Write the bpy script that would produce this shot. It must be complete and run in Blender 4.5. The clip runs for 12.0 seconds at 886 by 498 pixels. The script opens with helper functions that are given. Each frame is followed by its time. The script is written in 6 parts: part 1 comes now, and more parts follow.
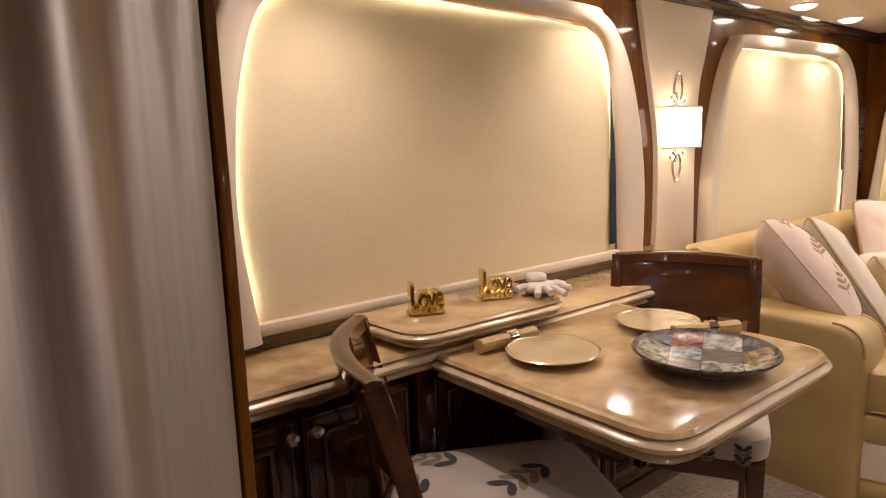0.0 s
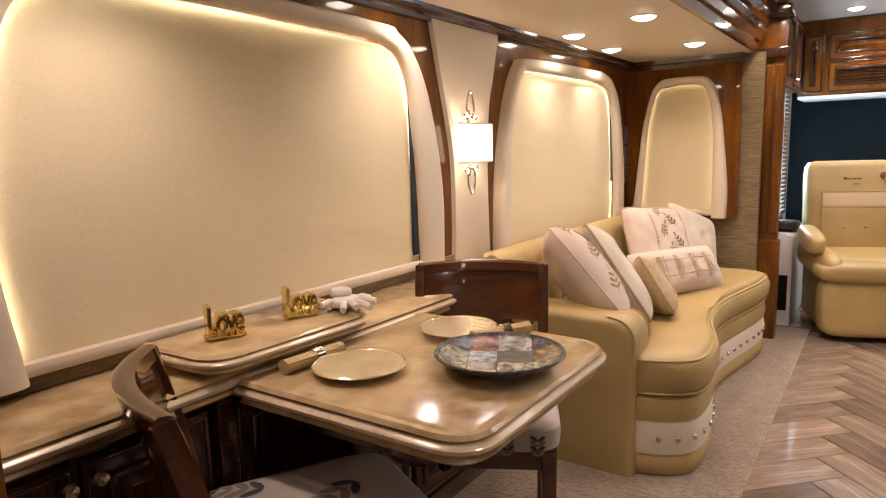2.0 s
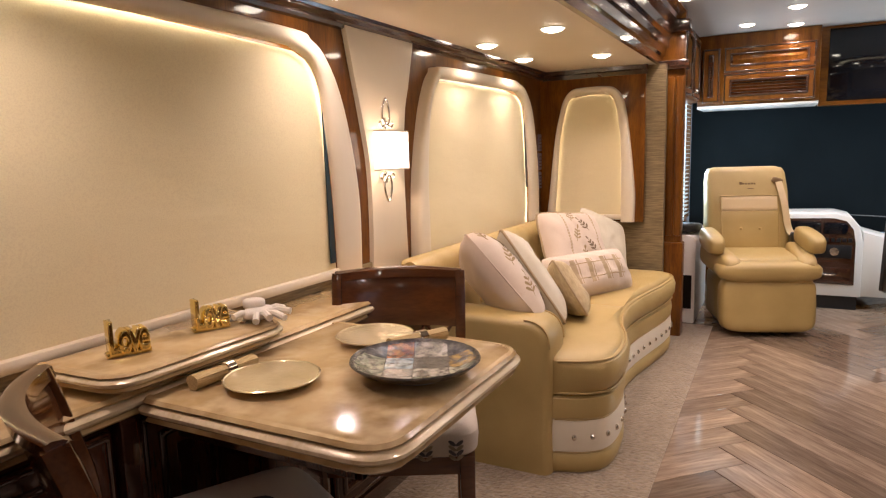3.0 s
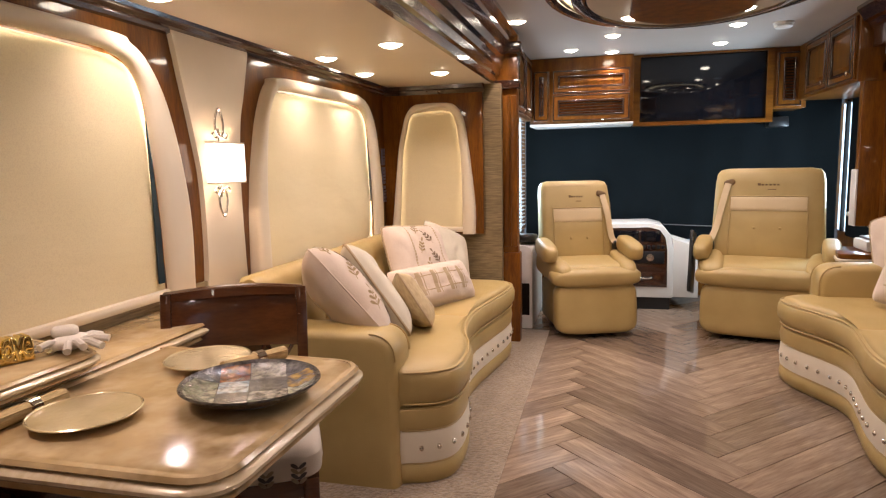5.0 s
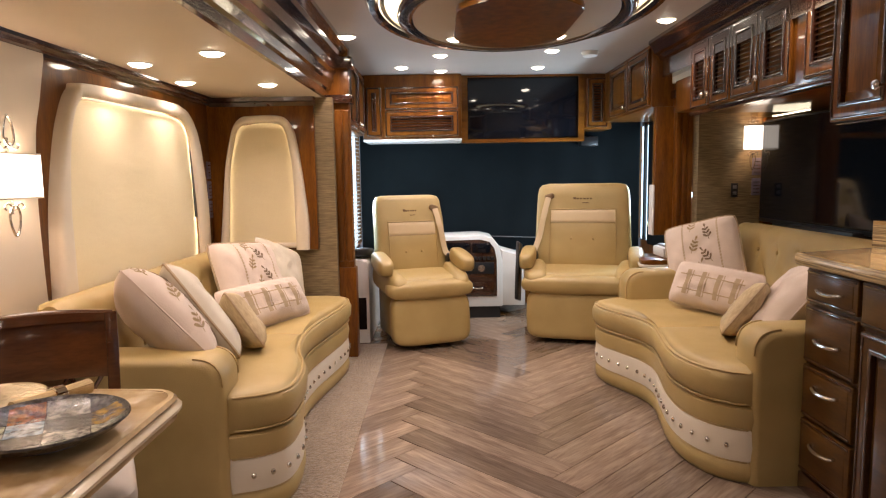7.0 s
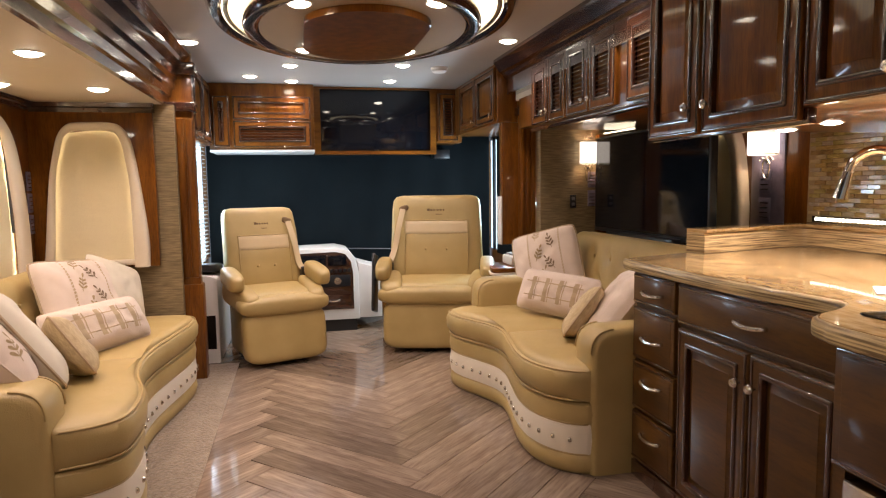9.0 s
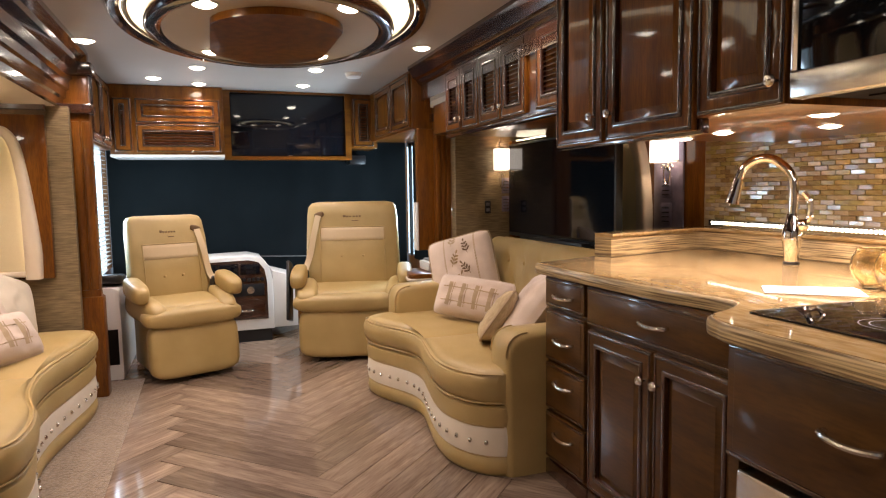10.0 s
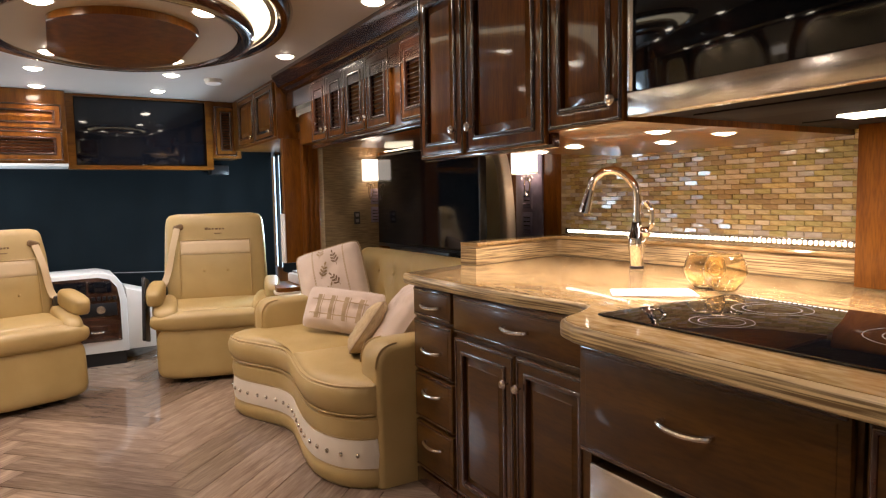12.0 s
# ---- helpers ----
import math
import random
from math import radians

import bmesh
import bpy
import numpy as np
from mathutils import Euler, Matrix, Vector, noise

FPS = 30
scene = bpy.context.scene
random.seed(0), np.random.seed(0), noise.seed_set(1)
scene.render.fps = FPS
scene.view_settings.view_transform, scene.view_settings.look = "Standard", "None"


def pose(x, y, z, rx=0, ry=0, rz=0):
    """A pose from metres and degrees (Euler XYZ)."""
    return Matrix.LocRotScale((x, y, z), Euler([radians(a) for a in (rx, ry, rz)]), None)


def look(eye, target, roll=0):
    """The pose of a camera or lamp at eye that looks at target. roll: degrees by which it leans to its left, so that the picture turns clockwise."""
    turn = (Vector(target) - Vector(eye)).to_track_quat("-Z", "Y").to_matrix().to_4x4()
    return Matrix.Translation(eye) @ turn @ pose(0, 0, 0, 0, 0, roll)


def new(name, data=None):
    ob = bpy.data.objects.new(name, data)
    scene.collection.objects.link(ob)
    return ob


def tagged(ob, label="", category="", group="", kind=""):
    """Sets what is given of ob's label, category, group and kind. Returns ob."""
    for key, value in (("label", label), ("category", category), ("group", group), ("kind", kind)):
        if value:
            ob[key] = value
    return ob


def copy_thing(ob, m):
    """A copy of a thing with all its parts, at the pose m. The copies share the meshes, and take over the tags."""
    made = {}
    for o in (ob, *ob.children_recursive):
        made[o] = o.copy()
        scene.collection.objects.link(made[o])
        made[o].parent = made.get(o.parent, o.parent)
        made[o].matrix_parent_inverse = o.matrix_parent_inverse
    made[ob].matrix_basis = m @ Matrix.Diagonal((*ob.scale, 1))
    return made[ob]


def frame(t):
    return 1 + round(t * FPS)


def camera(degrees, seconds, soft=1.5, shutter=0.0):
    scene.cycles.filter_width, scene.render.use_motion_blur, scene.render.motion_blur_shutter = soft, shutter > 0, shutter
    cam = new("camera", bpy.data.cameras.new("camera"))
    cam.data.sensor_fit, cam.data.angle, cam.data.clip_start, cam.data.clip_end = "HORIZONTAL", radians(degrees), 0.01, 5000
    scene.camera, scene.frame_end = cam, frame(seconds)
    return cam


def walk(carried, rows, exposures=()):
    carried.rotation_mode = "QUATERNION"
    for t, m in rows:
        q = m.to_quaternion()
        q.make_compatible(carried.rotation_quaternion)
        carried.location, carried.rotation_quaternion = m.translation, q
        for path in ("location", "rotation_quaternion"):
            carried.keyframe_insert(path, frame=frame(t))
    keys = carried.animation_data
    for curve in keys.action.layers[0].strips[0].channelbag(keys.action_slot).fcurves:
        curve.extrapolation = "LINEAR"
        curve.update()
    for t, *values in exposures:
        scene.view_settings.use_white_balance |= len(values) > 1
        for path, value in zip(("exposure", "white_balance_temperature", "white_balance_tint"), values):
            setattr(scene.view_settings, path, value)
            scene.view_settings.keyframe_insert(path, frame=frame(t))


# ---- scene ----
cam = camera(68.7, 12.0, soft=1.2)
PATH = [
    (0, (0.225, -0.025, 1.212), (1.459, 1.516, 0.891), -1.9),
    (0.5, (0.229, -0.028, 1.215), (1.59, 1.403, 0.895), -1.6),
    (1, (0.233, -0.031, 1.218), (1.702, 1.288, 0.902), -1.5),
    (1.5, (0.237, -0.035, 1.218), (1.79, 1.186, 0.909), -1.5),
    (2, (0.24, -0.043, 1.219), (1.867, 1.08, 0.917), -1.6),
    (2.5, (0.242, -0.054, 1.223), (1.937, 0.965, 0.926), -1.6),
    (3, (0.246, -0.062, 1.221), (1.998, 0.858, 0.932), -1.6),
    (5, (0.264, -0.083, 1.219), (2.185, 0.409, 0.961), -1.2),
    (5.5, (0.265, -0.09, 1.221), (2.212, 0.292, 0.971), -1.1),
    (6, (0.266, -0.098, 1.222), (2.236, 0.146, 0.981), -1.0),
    (6.5, (0.267, -0.103, 1.222), (2.25, 0.014, 0.99), -0.9),
    (7, (0.271, -0.11, 1.221), (2.258, -0.105, 0.997), -0.9),
    (9, (0.259, -0.136, 1.223), (2.204, -0.561, 1.028), -0.8),
    (9.5, (0.26, -0.145, 1.226), (2.168, -0.714, 1.038), -0.8),
    (10, (0.26, -0.154, 1.227), (2.138, -0.819, 1.045), -0.9),
    (10.5, (0.257, -0.158, 1.228), (2.102, -0.908, 1.051), -0.9),
    (11, (0.253, -0.163, 1.23), (2.06, -1.002, 1.059), -1.0),
    (11.5, (0.25, -0.173, 1.228), (2.014, -1.102, 1.065), -1.0),
    (12, (0.245, -0.178, 1.229), (1.96, -1.194, 1.072), -1.1),
]
walk(cam, [(t, look(eye, target, roll)) for t, eye, target, roll in PATH])

# ---- world and lights ----
world = bpy.data.worlds.new("world")
scene.world = world
world.use_nodes = True
wbg = world.node_tree.nodes["Background"]
wbg.inputs[0].default_value = (0.55, 0.75, 1.0, 1)
wbg.inputs[1].default_value = 0.6
scene.view_settings.exposure = 0.0

WARM = (1.0, 0.80, 0.78)


def lamp(name, kind, place, energy, color=WARM, size=0.07, aim=(0, 0, -1), cone=120, blend=0.6):
    data = bpy.data.lights.new(name, kind)
    data.energy, data.color = energy, color
    if kind == "SPOT":
        data.spot_size, data.spot_blend, data.shadow_soft_size = radians(cone), blend, size
    elif kind == "AREA":
        data.shape, data.size = "DISK", size
    else:
        data.shadow_soft_size = size
    ob = new(name, data)
    ob.matrix_world = look(place, Vector(place) + Vector(aim))
    return ob


# ---- materials ----
def material(name, color, rough=0.5, metal=0.0, spec=0.5, coat=0.0, emit=None, emit_power=0.0, color2=None, scale=6.0,
             stretch=(1, 1, 1), detail=5.0, lo=0.35, hi=0.65, bump=0.0, bump_scale=60.0, rough_var=0.0, sheen=0.0, coords="Object",
             fine=None, fine_scale=80.0, fine_amount=0.15, random_tint=0.0, trans=0.0, bump_stretch=(1, 1, 1), brushed=0.0):
    m = bpy.data.materials.new(name)
    m.use_nodes = True
    nt = m.node_tree
    n, l = nt.nodes, nt.links
    b = n["Principled BSDF"]
    b.inputs["Roughness"].default_value = rough
    b.inputs["Metallic"].default_value = metal
    b.inputs["Specular IOR Level"].default_value = spec
    b.inputs["Coat Weight"].default_value = coat
    b.inputs["Coat Roughness"].default_value = 0.06
    b.inputs["Sheen Weight"].default_value = sheen
    b.inputs["Transmission Weight"].default_value = trans
    b.inputs["Base Color"].default_value = (*color, 1)
    if emit:
        b.inputs["Emission Color"].default_value = (*emit, 1)
        b.inputs["Emission Strength"].default_value = emit_power
    if brushed:
        b.inputs["Anisotropic"].default_value = brushed
        b.inputs["Anisotropic Rotation"].default_value = 0.25
        tg = n.new("ShaderNodeTangent")
        tg.direction_type, tg.axis = "RADIAL", "Z"
        l.new(tg.outputs[0], b.inputs["Tangent"])
    tc = n.new("ShaderNodeTexCoord")

    def mapped(s):
        mp = n.new("ShaderNodeMapping")
        mp.inputs["Scale"].default_value = s
        l.new(tc.outputs[coords], mp.inputs[0])
        return mp.outputs[0]

    def noise_tex(vec, s, d=4.0):
        t = n.new("ShaderNodeTexNoise")
        t.inputs["Scale"].default_value, t.inputs["Detail"].default_value = s, d
        l.new(vec, t.inputs["Vector"])
        return t.outputs[0]

    def mix(fac, a, c, mode="MIX"):
        x = n.new("ShaderNodeMix")
        x.data_type, x.blend_type = "RGBA", mode
        if isinstance(fac, float):
            x.inputs[0].default_value = fac
        else:
            l.new(fac, x.inputs[0])
        for sock, val in ((x.inputs[6], a), (x.inputs[7], c)):
            if isinstance(val, tuple):
                sock.default_value = (*val, 1)
            else:
                l.new(val, sock)
        return x.outputs[2]

    col = color
    if color2:
        f = noise_tex(mapped(stretch), scale, detail)
        r = n.new("ShaderNodeMapRange")
        r.inputs[1].default_value, r.inputs[2].default_value = lo, hi
        l.new(f, r.inputs[0])
        col = mix(r.outputs[0], color, color2)
        if rough_var:
            rr = n.new("ShaderNodeMapRange")
            rr.inputs[3].default_value, rr.inputs[4].default_value = rough - rough_var, rough + rough_var
            l.new(f, rr.inputs[0])
            l.new(rr.outputs[0], b.inputs["Roughness"])
    if fine:
        f2 = noise_tex(mapped(stretch), fine_scale, 3.0)
        r2 = n.new("ShaderNodeMapRange")
        r2.inputs[1].default_value, r2.inputs[2].default_value = 0.42, 0.68
        r2.inputs[4].default_value = fine_amount
        l.new(f2, r2.inputs[0])
        col = mix(r2.outputs[0], col, fine)
    if random_tint:
        oi = n.new("ShaderNodeObjectInfo")
        hs = n.new("ShaderNodeHueSaturation")
        mr = n.new("ShaderNodeMapRange")
        mr.inputs[3].default_value, mr.inputs[4].default_value = 1 - random_tint, 1 + random_tint
        l.new(oi.outputs["Random"], mr.inputs[0])
        l.new(mr.outputs[0], hs.inputs["Value"])
        if isinstance(col, tuple):
            hs.inputs["Color"].default_value = (*col, 1)
        else:
            l.new(col, hs.inputs["Color"])
        col = hs.outputs[0]
    if not isinstance(col, tuple):
        l.new(col, b.inputs["Base Color"])
    if bump:
        f3 = noise_tex(mapped(bump_stretch), bump_scale, 4.0)
        bp = n.new("ShaderNodeBump")
        bp.inputs["Strength"].default_value, bp.inputs["Distance"].default_value = 1.0, bump
        l.new(f3, bp.inputs["Height"])
        l.new(bp.outputs[0], b.inputs["Normal"])
    return m


WOOD = material("cherry_wood", (0.122, 0.040, 0.0055), 0.28, spec=0.12, coat=0.5, color2=(0.225, 0.081, 0.0105), scale=3.0, stretch=(6, 6, 0.7), fine=(0.03, 0.009, 0.004), fine_scale=30, fine_amount=0.35)
WOOD_H = material("cherry_wood_lengthwise", (0.122, 0.040, 0.0055), 0.28, spec=0.12, coat=0.5, color2=(0.225, 0.081, 0.0105), scale=3.0, stretch=(0.7, 6, 6), fine=(0.03, 0.009, 0.004), fine_scale=30, fine_amount=0.35)
WOOD_SATIN = material("satin_cherry_wood", (0.066, 0.0275, 0.0052), 0.36, spec=0.25, coat=0.2, color2=(0.108, 0.048, 0.0085), scale=3.0, stretch=(0.8, 5, 5), fine=(0.02, 0.008, 0.004), fine_scale=26, fine_amount=0.3)
CHAIR_WOOD = material("dark_chair_wood", (0.060, 0.019, 0.006), 0.2, coat=0.7, color2=(0.105, 0.036, 0.011), scale=3.0, stretch=(0.8, 5, 5), fine=(0.02, 0.007, 0.003), fine_scale=28, fine_amount=0.3)
WOOD_DARK = material("dark_crown_wood", (0.030, 0.010, 0.005), 0.2, coat=1.0, color2=(0.060, 0.020, 0.009), scale=4.0, stretch=(0.7, 5, 5))
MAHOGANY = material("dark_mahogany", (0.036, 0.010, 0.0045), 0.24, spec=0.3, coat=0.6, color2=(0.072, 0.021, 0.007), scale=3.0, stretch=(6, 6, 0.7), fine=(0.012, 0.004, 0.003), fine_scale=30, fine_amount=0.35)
CREAM = material("cream_vinyl", (0.72, 0.62, 0.47), 0.45, color2=(0.68, 0.575, 0.425), scale=3, bump=0.0004, bump_scale=300)
SHADE = material("shade_cloth", (0.80, 0.68, 0.43), 0.7, color2=(0.77, 0.65, 0.395), scale=1.6, bump=0.010, bump_scale=2.6, bump_stretch=(0.5, 1, 1.6), fine=(0.6, 0.47, 0.29), fine_scale=260, fine_amount=0.3)
CEIL = material("ceiling_vinyl", (0.66, 0.57, 0.43), 0.55, color2=(0.63, 0.54, 0.40), scale=2, bump=0.0004, bump_scale=200)
DISC_VINYL = material("tan_disc_vinyl", (0.40, 0.31, 0.20), 0.5, color2=(0.37, 0.28, 0.18), scale=2, bump=0.0004, bump_scale=200)
CEIL_MAIN = material("main_ceiling_vinyl", (0.46, 0.41, 0.37), 0.55, color2=(0.43, 0.38, 0.34), scale=2, bump=0.0004, bump_scale=200)
LEATHER = material("tan_leather", (0.455, 0.330, 0.130), 0.42, color2=(0.395, 0.280, 0.102), scale=4, bump=0.0008, bump_scale=220, rough_var=0.08)
LEATHER_PALE = material("pale_leather", (0.66, 0.52, 0.32), 0.42, color2=(0.62, 0.48, 0.28), scale=4, bump=0.0008, bump_scale=220)
WHITE_BAND = material("ivory_band", (0.74, 0.66, 0.52), 0.45, color2=(0.70, 0.62, 0.48), scale=5, bump=0.0006, bump_scale=200)
MARBLE = material("brown_marble", (0.54, 0.375, 0.18), 0.14, coat=0.15, color2=(0.30, 0.19, 0.085), scale=4.5, detail=10, lo=0.42, hi=0.68, fine=(0.66, 0.50, 0.29), fine_scale=13, fine_amount=0.75)
LEDGE_EDGE = material("pearl_edge", (0.74, 0.62, 0.43), 0.25, metal=0.12, coat=0.4, color2=(0.60, 0.47, 0.29), scale=16, stretch=(0.6, 3, 3))
GRANITE = material("golden_granite", (0.50, 0.33, 0.135), 0.06, coat=0.0, color2=(0.25, 0.15, 0.050), scale=7, stretch=(0.7, 2.2, 2.2), detail=9, lo=0.36, hi=0.7, fine=(0.66, 0.50, 0.28), fine_scale=26, fine_amount=0.55)
GRANITE_EDGE = material("layered_granite_edge", (0.68, 0.51, 0.25), 0.3, coat=0.15, color2=(0.17, 0.105, 0.04), scale=9, stretch=(0.5, 0.5, 22), detail=6, lo=0.4, hi=0.62)
PLANK = material("wood_look_tile", (0.165, 0.117, 0.083), 0.10, color2=(0.315, 0.235, 0.168), scale=2.6, stretch=(1.0, 9, 1), detail=8, lo=0.3, hi=0.7, fine=(0.12, 0.075, 0.05), fine_scale=9, fine_amount=0.55, random_tint=0.36, rough_var=0.05)
TILE_GROUT = material("tile_grout", (0.40, 0.32, 0.19), 0.7, color2=(0.34, 0.26, 0.15), scale=40)
GROUT = material("grout", (0.21, 0.16, 0.12), 0.8, color2=(0.12, 0.09, 0.07), scale=30)
CARPET = material("beige_carpet", (0.33, 0.245, 0.158), 0.95, color2=(0.255, 0.185, 0.115), scale=9, bump=0.016, bump_scale=70, fine=(0.17, 0.115, 0.068), fine_scale=48, fine_amount=0.75, sheen=0.3)
WALLPAPER = material("grasscloth", (0.27, 0.20, 0.10), 0.6, color2=(0.15, 0.105, 0.05), scale=10, stretch=(1.2, 1.2, 14), lo=0.35, hi=0.65, bump=0.002, bump_scale=14, bump_stretch=(1, 1, 12))
STEEL = material("brushed_steel", (0.72, 0.67, 0.63), 0.30, metal=1.0, color2=(0.64, 0.59, 0.55), scale=3, stretch=(60, 60, 0.6), brushed=0.97)
STEEL_H = material("brushed_steel_lengthwise", (0.72, 0.68, 0.63), 0.22, metal=1.0, color2=(0.62, 0.58, 0.54), scale=3, stretch=(0.4, 40, 40), brushed=0.7)
CHROME = material("chrome", (0.86, 0.84, 0.80), 0.06, metal=1.0)
NICKEL = material("satin_nickel", (0.70, 0.66, 0.60), 0.22, metal=1.0)
GOLD = material("gold_metal", (0.90, 0.70, 0.27), 0.12, metal=1.0)
GOLD_PLATE = material("champagne_glass_plate", (0.78, 0.66, 0.42), 0.2, metal=0.5, color2=(0.62, 0.50, 0.28), scale=9, bump=0.0008, bump_scale=60, coat=0.5)
GOLD_WELL = material("gold_glass_well", (0.44, 0.30, 0.10), 0.16, metal=0.6, color2=(0.32, 0.21, 0.065), scale=14, bump=0.001, bump_scale=90, coat=0.4)
BLACK = material("black_plastic", (0.012, 0.012, 0.013), 0.35)
BLACK_GLASS = material("black_glass", (0.006, 0.007, 0.009), 0.05, spec=0.35)
HOB_GLASS = material("cooktop_glass", (0.006, 0.006, 0.007), 0.03, spec=0.45)
SCREEN = material("screen_glass", (0.005, 0.006, 0.009), 0.07, spec=0.5)
BLIND = material("dark_blind", (0.0040, 0.0060, 0.0072), 0.8, spec=0.12, color2=(0.0075, 0.0110, 0.0130), scale=1.2, bump=0.004, bump_scale=2.5, bump_stretch=(1, 2, 0.6))
WHITE_PLASTIC = material("white_plastic", (0.74, 0.71, 0.66), 0.4, color2=(0.70, 0.67, 0.62), scale=4)
GREY_PLASTIC = material("grey_plastic", (0.20, 0.19, 0.19), 0.45)
# near-black: shadow put into colour behind slats and in pocket; also microwave underside
SHADOW_BLACK = material("shadow_and_black_parts", (0.014, 0.010, 0.008), 0.8, spec=0.1)
DAYLIGHT = material("daylight", (0.6, 0.75, 0.9), 0.5, emit=(0.62, 0.82, 1.0), emit_power=2.2)
GLOW = material("lamp_glow", (1, 0.9, 0.75), 0.5, emit=(1.0, 0.88, 0.72), emit_power=30)
SHADE_GLOW = material("lampshade_glow", (1, 0.93, 0.85), 0.6, emit=(1.0, 0.86, 0.74), emit_power=2.6)
LED = material("led_strip", (1, 0.9, 0.7), 0.5, emit=(1.0, 0.90, 0.75), emit_power=17)
LED_DIM = material("dim_led_strip", (1, 0.9, 0.7), 0.5, emit=(1.0, 0.88, 0.68), emit_power=3.6)
COVE = material("cove_glow", (1, 0.93, 0.75), 0.6, emit=(1.0, 0.86, 0.62), emit_power=3.0)
BEAD = material("bead_glow", (1, 0.93, 0.8), 0.5, emit=(1.0, 0.90, 0.72), emit_power=5)
PILLOW = material("cream_linen", (0.62, 0.50, 0.395), 0.85, color2=(0.55, 0.44, 0.34), scale=6, bump=0.0012, bump_scale=260, sheen=0.2)
PILLOW_SAGE = material("sage_linen", (0.60, 0.53, 0.405), 0.85, color2=(0.52, 0.455, 0.34), scale=6, bump=0.0012, bump_scale=260)
PILLOW_GOLD = material("straw_weave", (0.52, 0.40, 0.23), 0.85, color2=(0.40, 0.30, 0.16), scale=40, stretch=(6, 1, 1), bump=0.002, bump_scale=120)
EMBROIDERY = material("brown_embroidery", (0.14, 0.085, 0.045), 0.8, color2=(0.20, 0.13, 0.07), scale=60)
EMBROIDERY_TAN = material("tan_embroidery", (0.27, 0.18, 0.085), 0.8, color2=(0.34, 0.24, 0.12), scale=60)
STRIPE = material("tan_stripe", (0.42, 0.31, 0.18), 0.85, color2=(0.36, 0.26, 0.15), scale=40)
SEAT_FABRIC = material("ivory_seat_fabric", (0.55, 0.48, 0.40), 0.85, color2=(0.50, 0.43, 0.35), scale=5, bump=0.001, bump_scale=240)
LEAF_A = material("taupe_leaf_print", (0.20, 0.155, 0.10), 0.85, color2=(0.27, 0.21, 0.14), scale=30)
LEAF_B = material("charcoal_leaf_print", (0.06, 0.055, 0.055), 0.85)
GLOVE = material("white_cotton", (0.72, 0.66, 0.58), 0.9, bump=0.001, bump_scale=200)
NAPKIN = material("straw_napkin", (0.55, 0.40, 0.19), 0.8, color2=(0.42, 0.29, 0.12), scale=50, stretch=(1, 8, 8), bump=0.001, bump_scale=90)
AMBER = material("amber_glass", (1.0, 0.93, 0.76), 0.03, trans=1.0)
PAPER = material("white_paper", (0.80, 0.78, 0.74), 0.7)
PLAQUE = material("slate_plaque", (0.16, 0.14, 0.20), 0.3, color2=(0.22, 0.19, 0.26), scale=20)
THREAD = material("brown_thread", (0.20, 0.125, 0.06), 0.8)
PIPING = material("leather_piping", (0.43, 0.30, 0.115), 0.5)
SLIT = material("night_glass", (0.01, 0.03, 0.045), 0.1)


# ---- building helpers ----
def mesh_from(bm, name, mat, angle=38):
    bmesh.ops.recalc_face_normals(bm, faces=bm.faces)
    me = bpy.data.meshes.new(name)
    bm.to_mesh(me)
    bm.free()
    for p in me.polygons:
        p.use_smooth = True
    me.set_sharp_from_angle(angle=radians(angle))
    me.materials.append(mat)
    return me


def part(name, bm, mat, parent=None, label="", angle=38):
    ob = new(name, mesh_from(bm, name, mat, angle))
    if parent is not None:
        ob.parent = parent
    if label:
        ob["label"] = label
    return ob


def thing(name, label, category, m=None, group=""):
    ob = new(name)
    ob.empty_display_size = 0.05
    if m is not None:
        ob.matrix_world = m
    return tagged(ob, label, category, group)


def structure(name, bm, mat, label="", category="", angle=38):
    return tagged(part(name, bm, mat, None, label, angle), label, category, kind="structure")


def bm_join(*bms):
    out = bmesh.new()
    for b in bms:
        me = bpy.data.meshes.new("tmp")
        b.to_mesh(me)
        b.free()
        out.from_mesh(me)
        bpy.data.meshes.remove(me)
    return out


def box(x0, x1, y0, y1, z0, z1, bev=0.0, seg=2):
    bm = bmesh.new()
    bmesh.ops.create_cube(bm, size=1.0)
    for v in bm.verts:
        v.co = ((x0 + x1) / 2 + v.co.x * (x1 - x0), (y0 + y1) / 2 + v.co.y * (y1 - y0), (z0 + z1) / 2 + v.co.z * (z1 - z0))
    if bev:
        bmesh.ops.bevel(bm, geom=bm.edges[:], offset=bev, segments=seg, profile=0.5, affect="EDGES")
    return bm


AXES = {"x": lambda u, v, w: (w, u, v), "y": lambda u, v, w: (u, w, v), "z": lambda u, v, w: (u, v, w)}


def prism(pts, axis, a, b, bev=0.0, seg=2):
    """A polygon (u, v) drawn across axis and pushed from a to b along it."""
    bm = bmesh.new()
    to = AXES[axis]
    lower = [bm.verts.new(to(u, v, a)) for u, v in pts]
    upper = [bm.verts.new(to(u, v, b)) for u, v in pts]
    caps = [bm.faces.new(lower), bm.faces.new(upper[::-1])]
    for i in range(len(pts)):
        j = (i + 1) % len(pts)
        bm.faces.new((lower[i], upper[i], upper[j], lower[j]))
    if bev:
        edges = {e for f in caps for e in f.edges}
        bmesh.ops.bevel(bm, geom=list(edges), offset=bev, segments=seg, profile=0.5, affect="EDGES")
    return bm


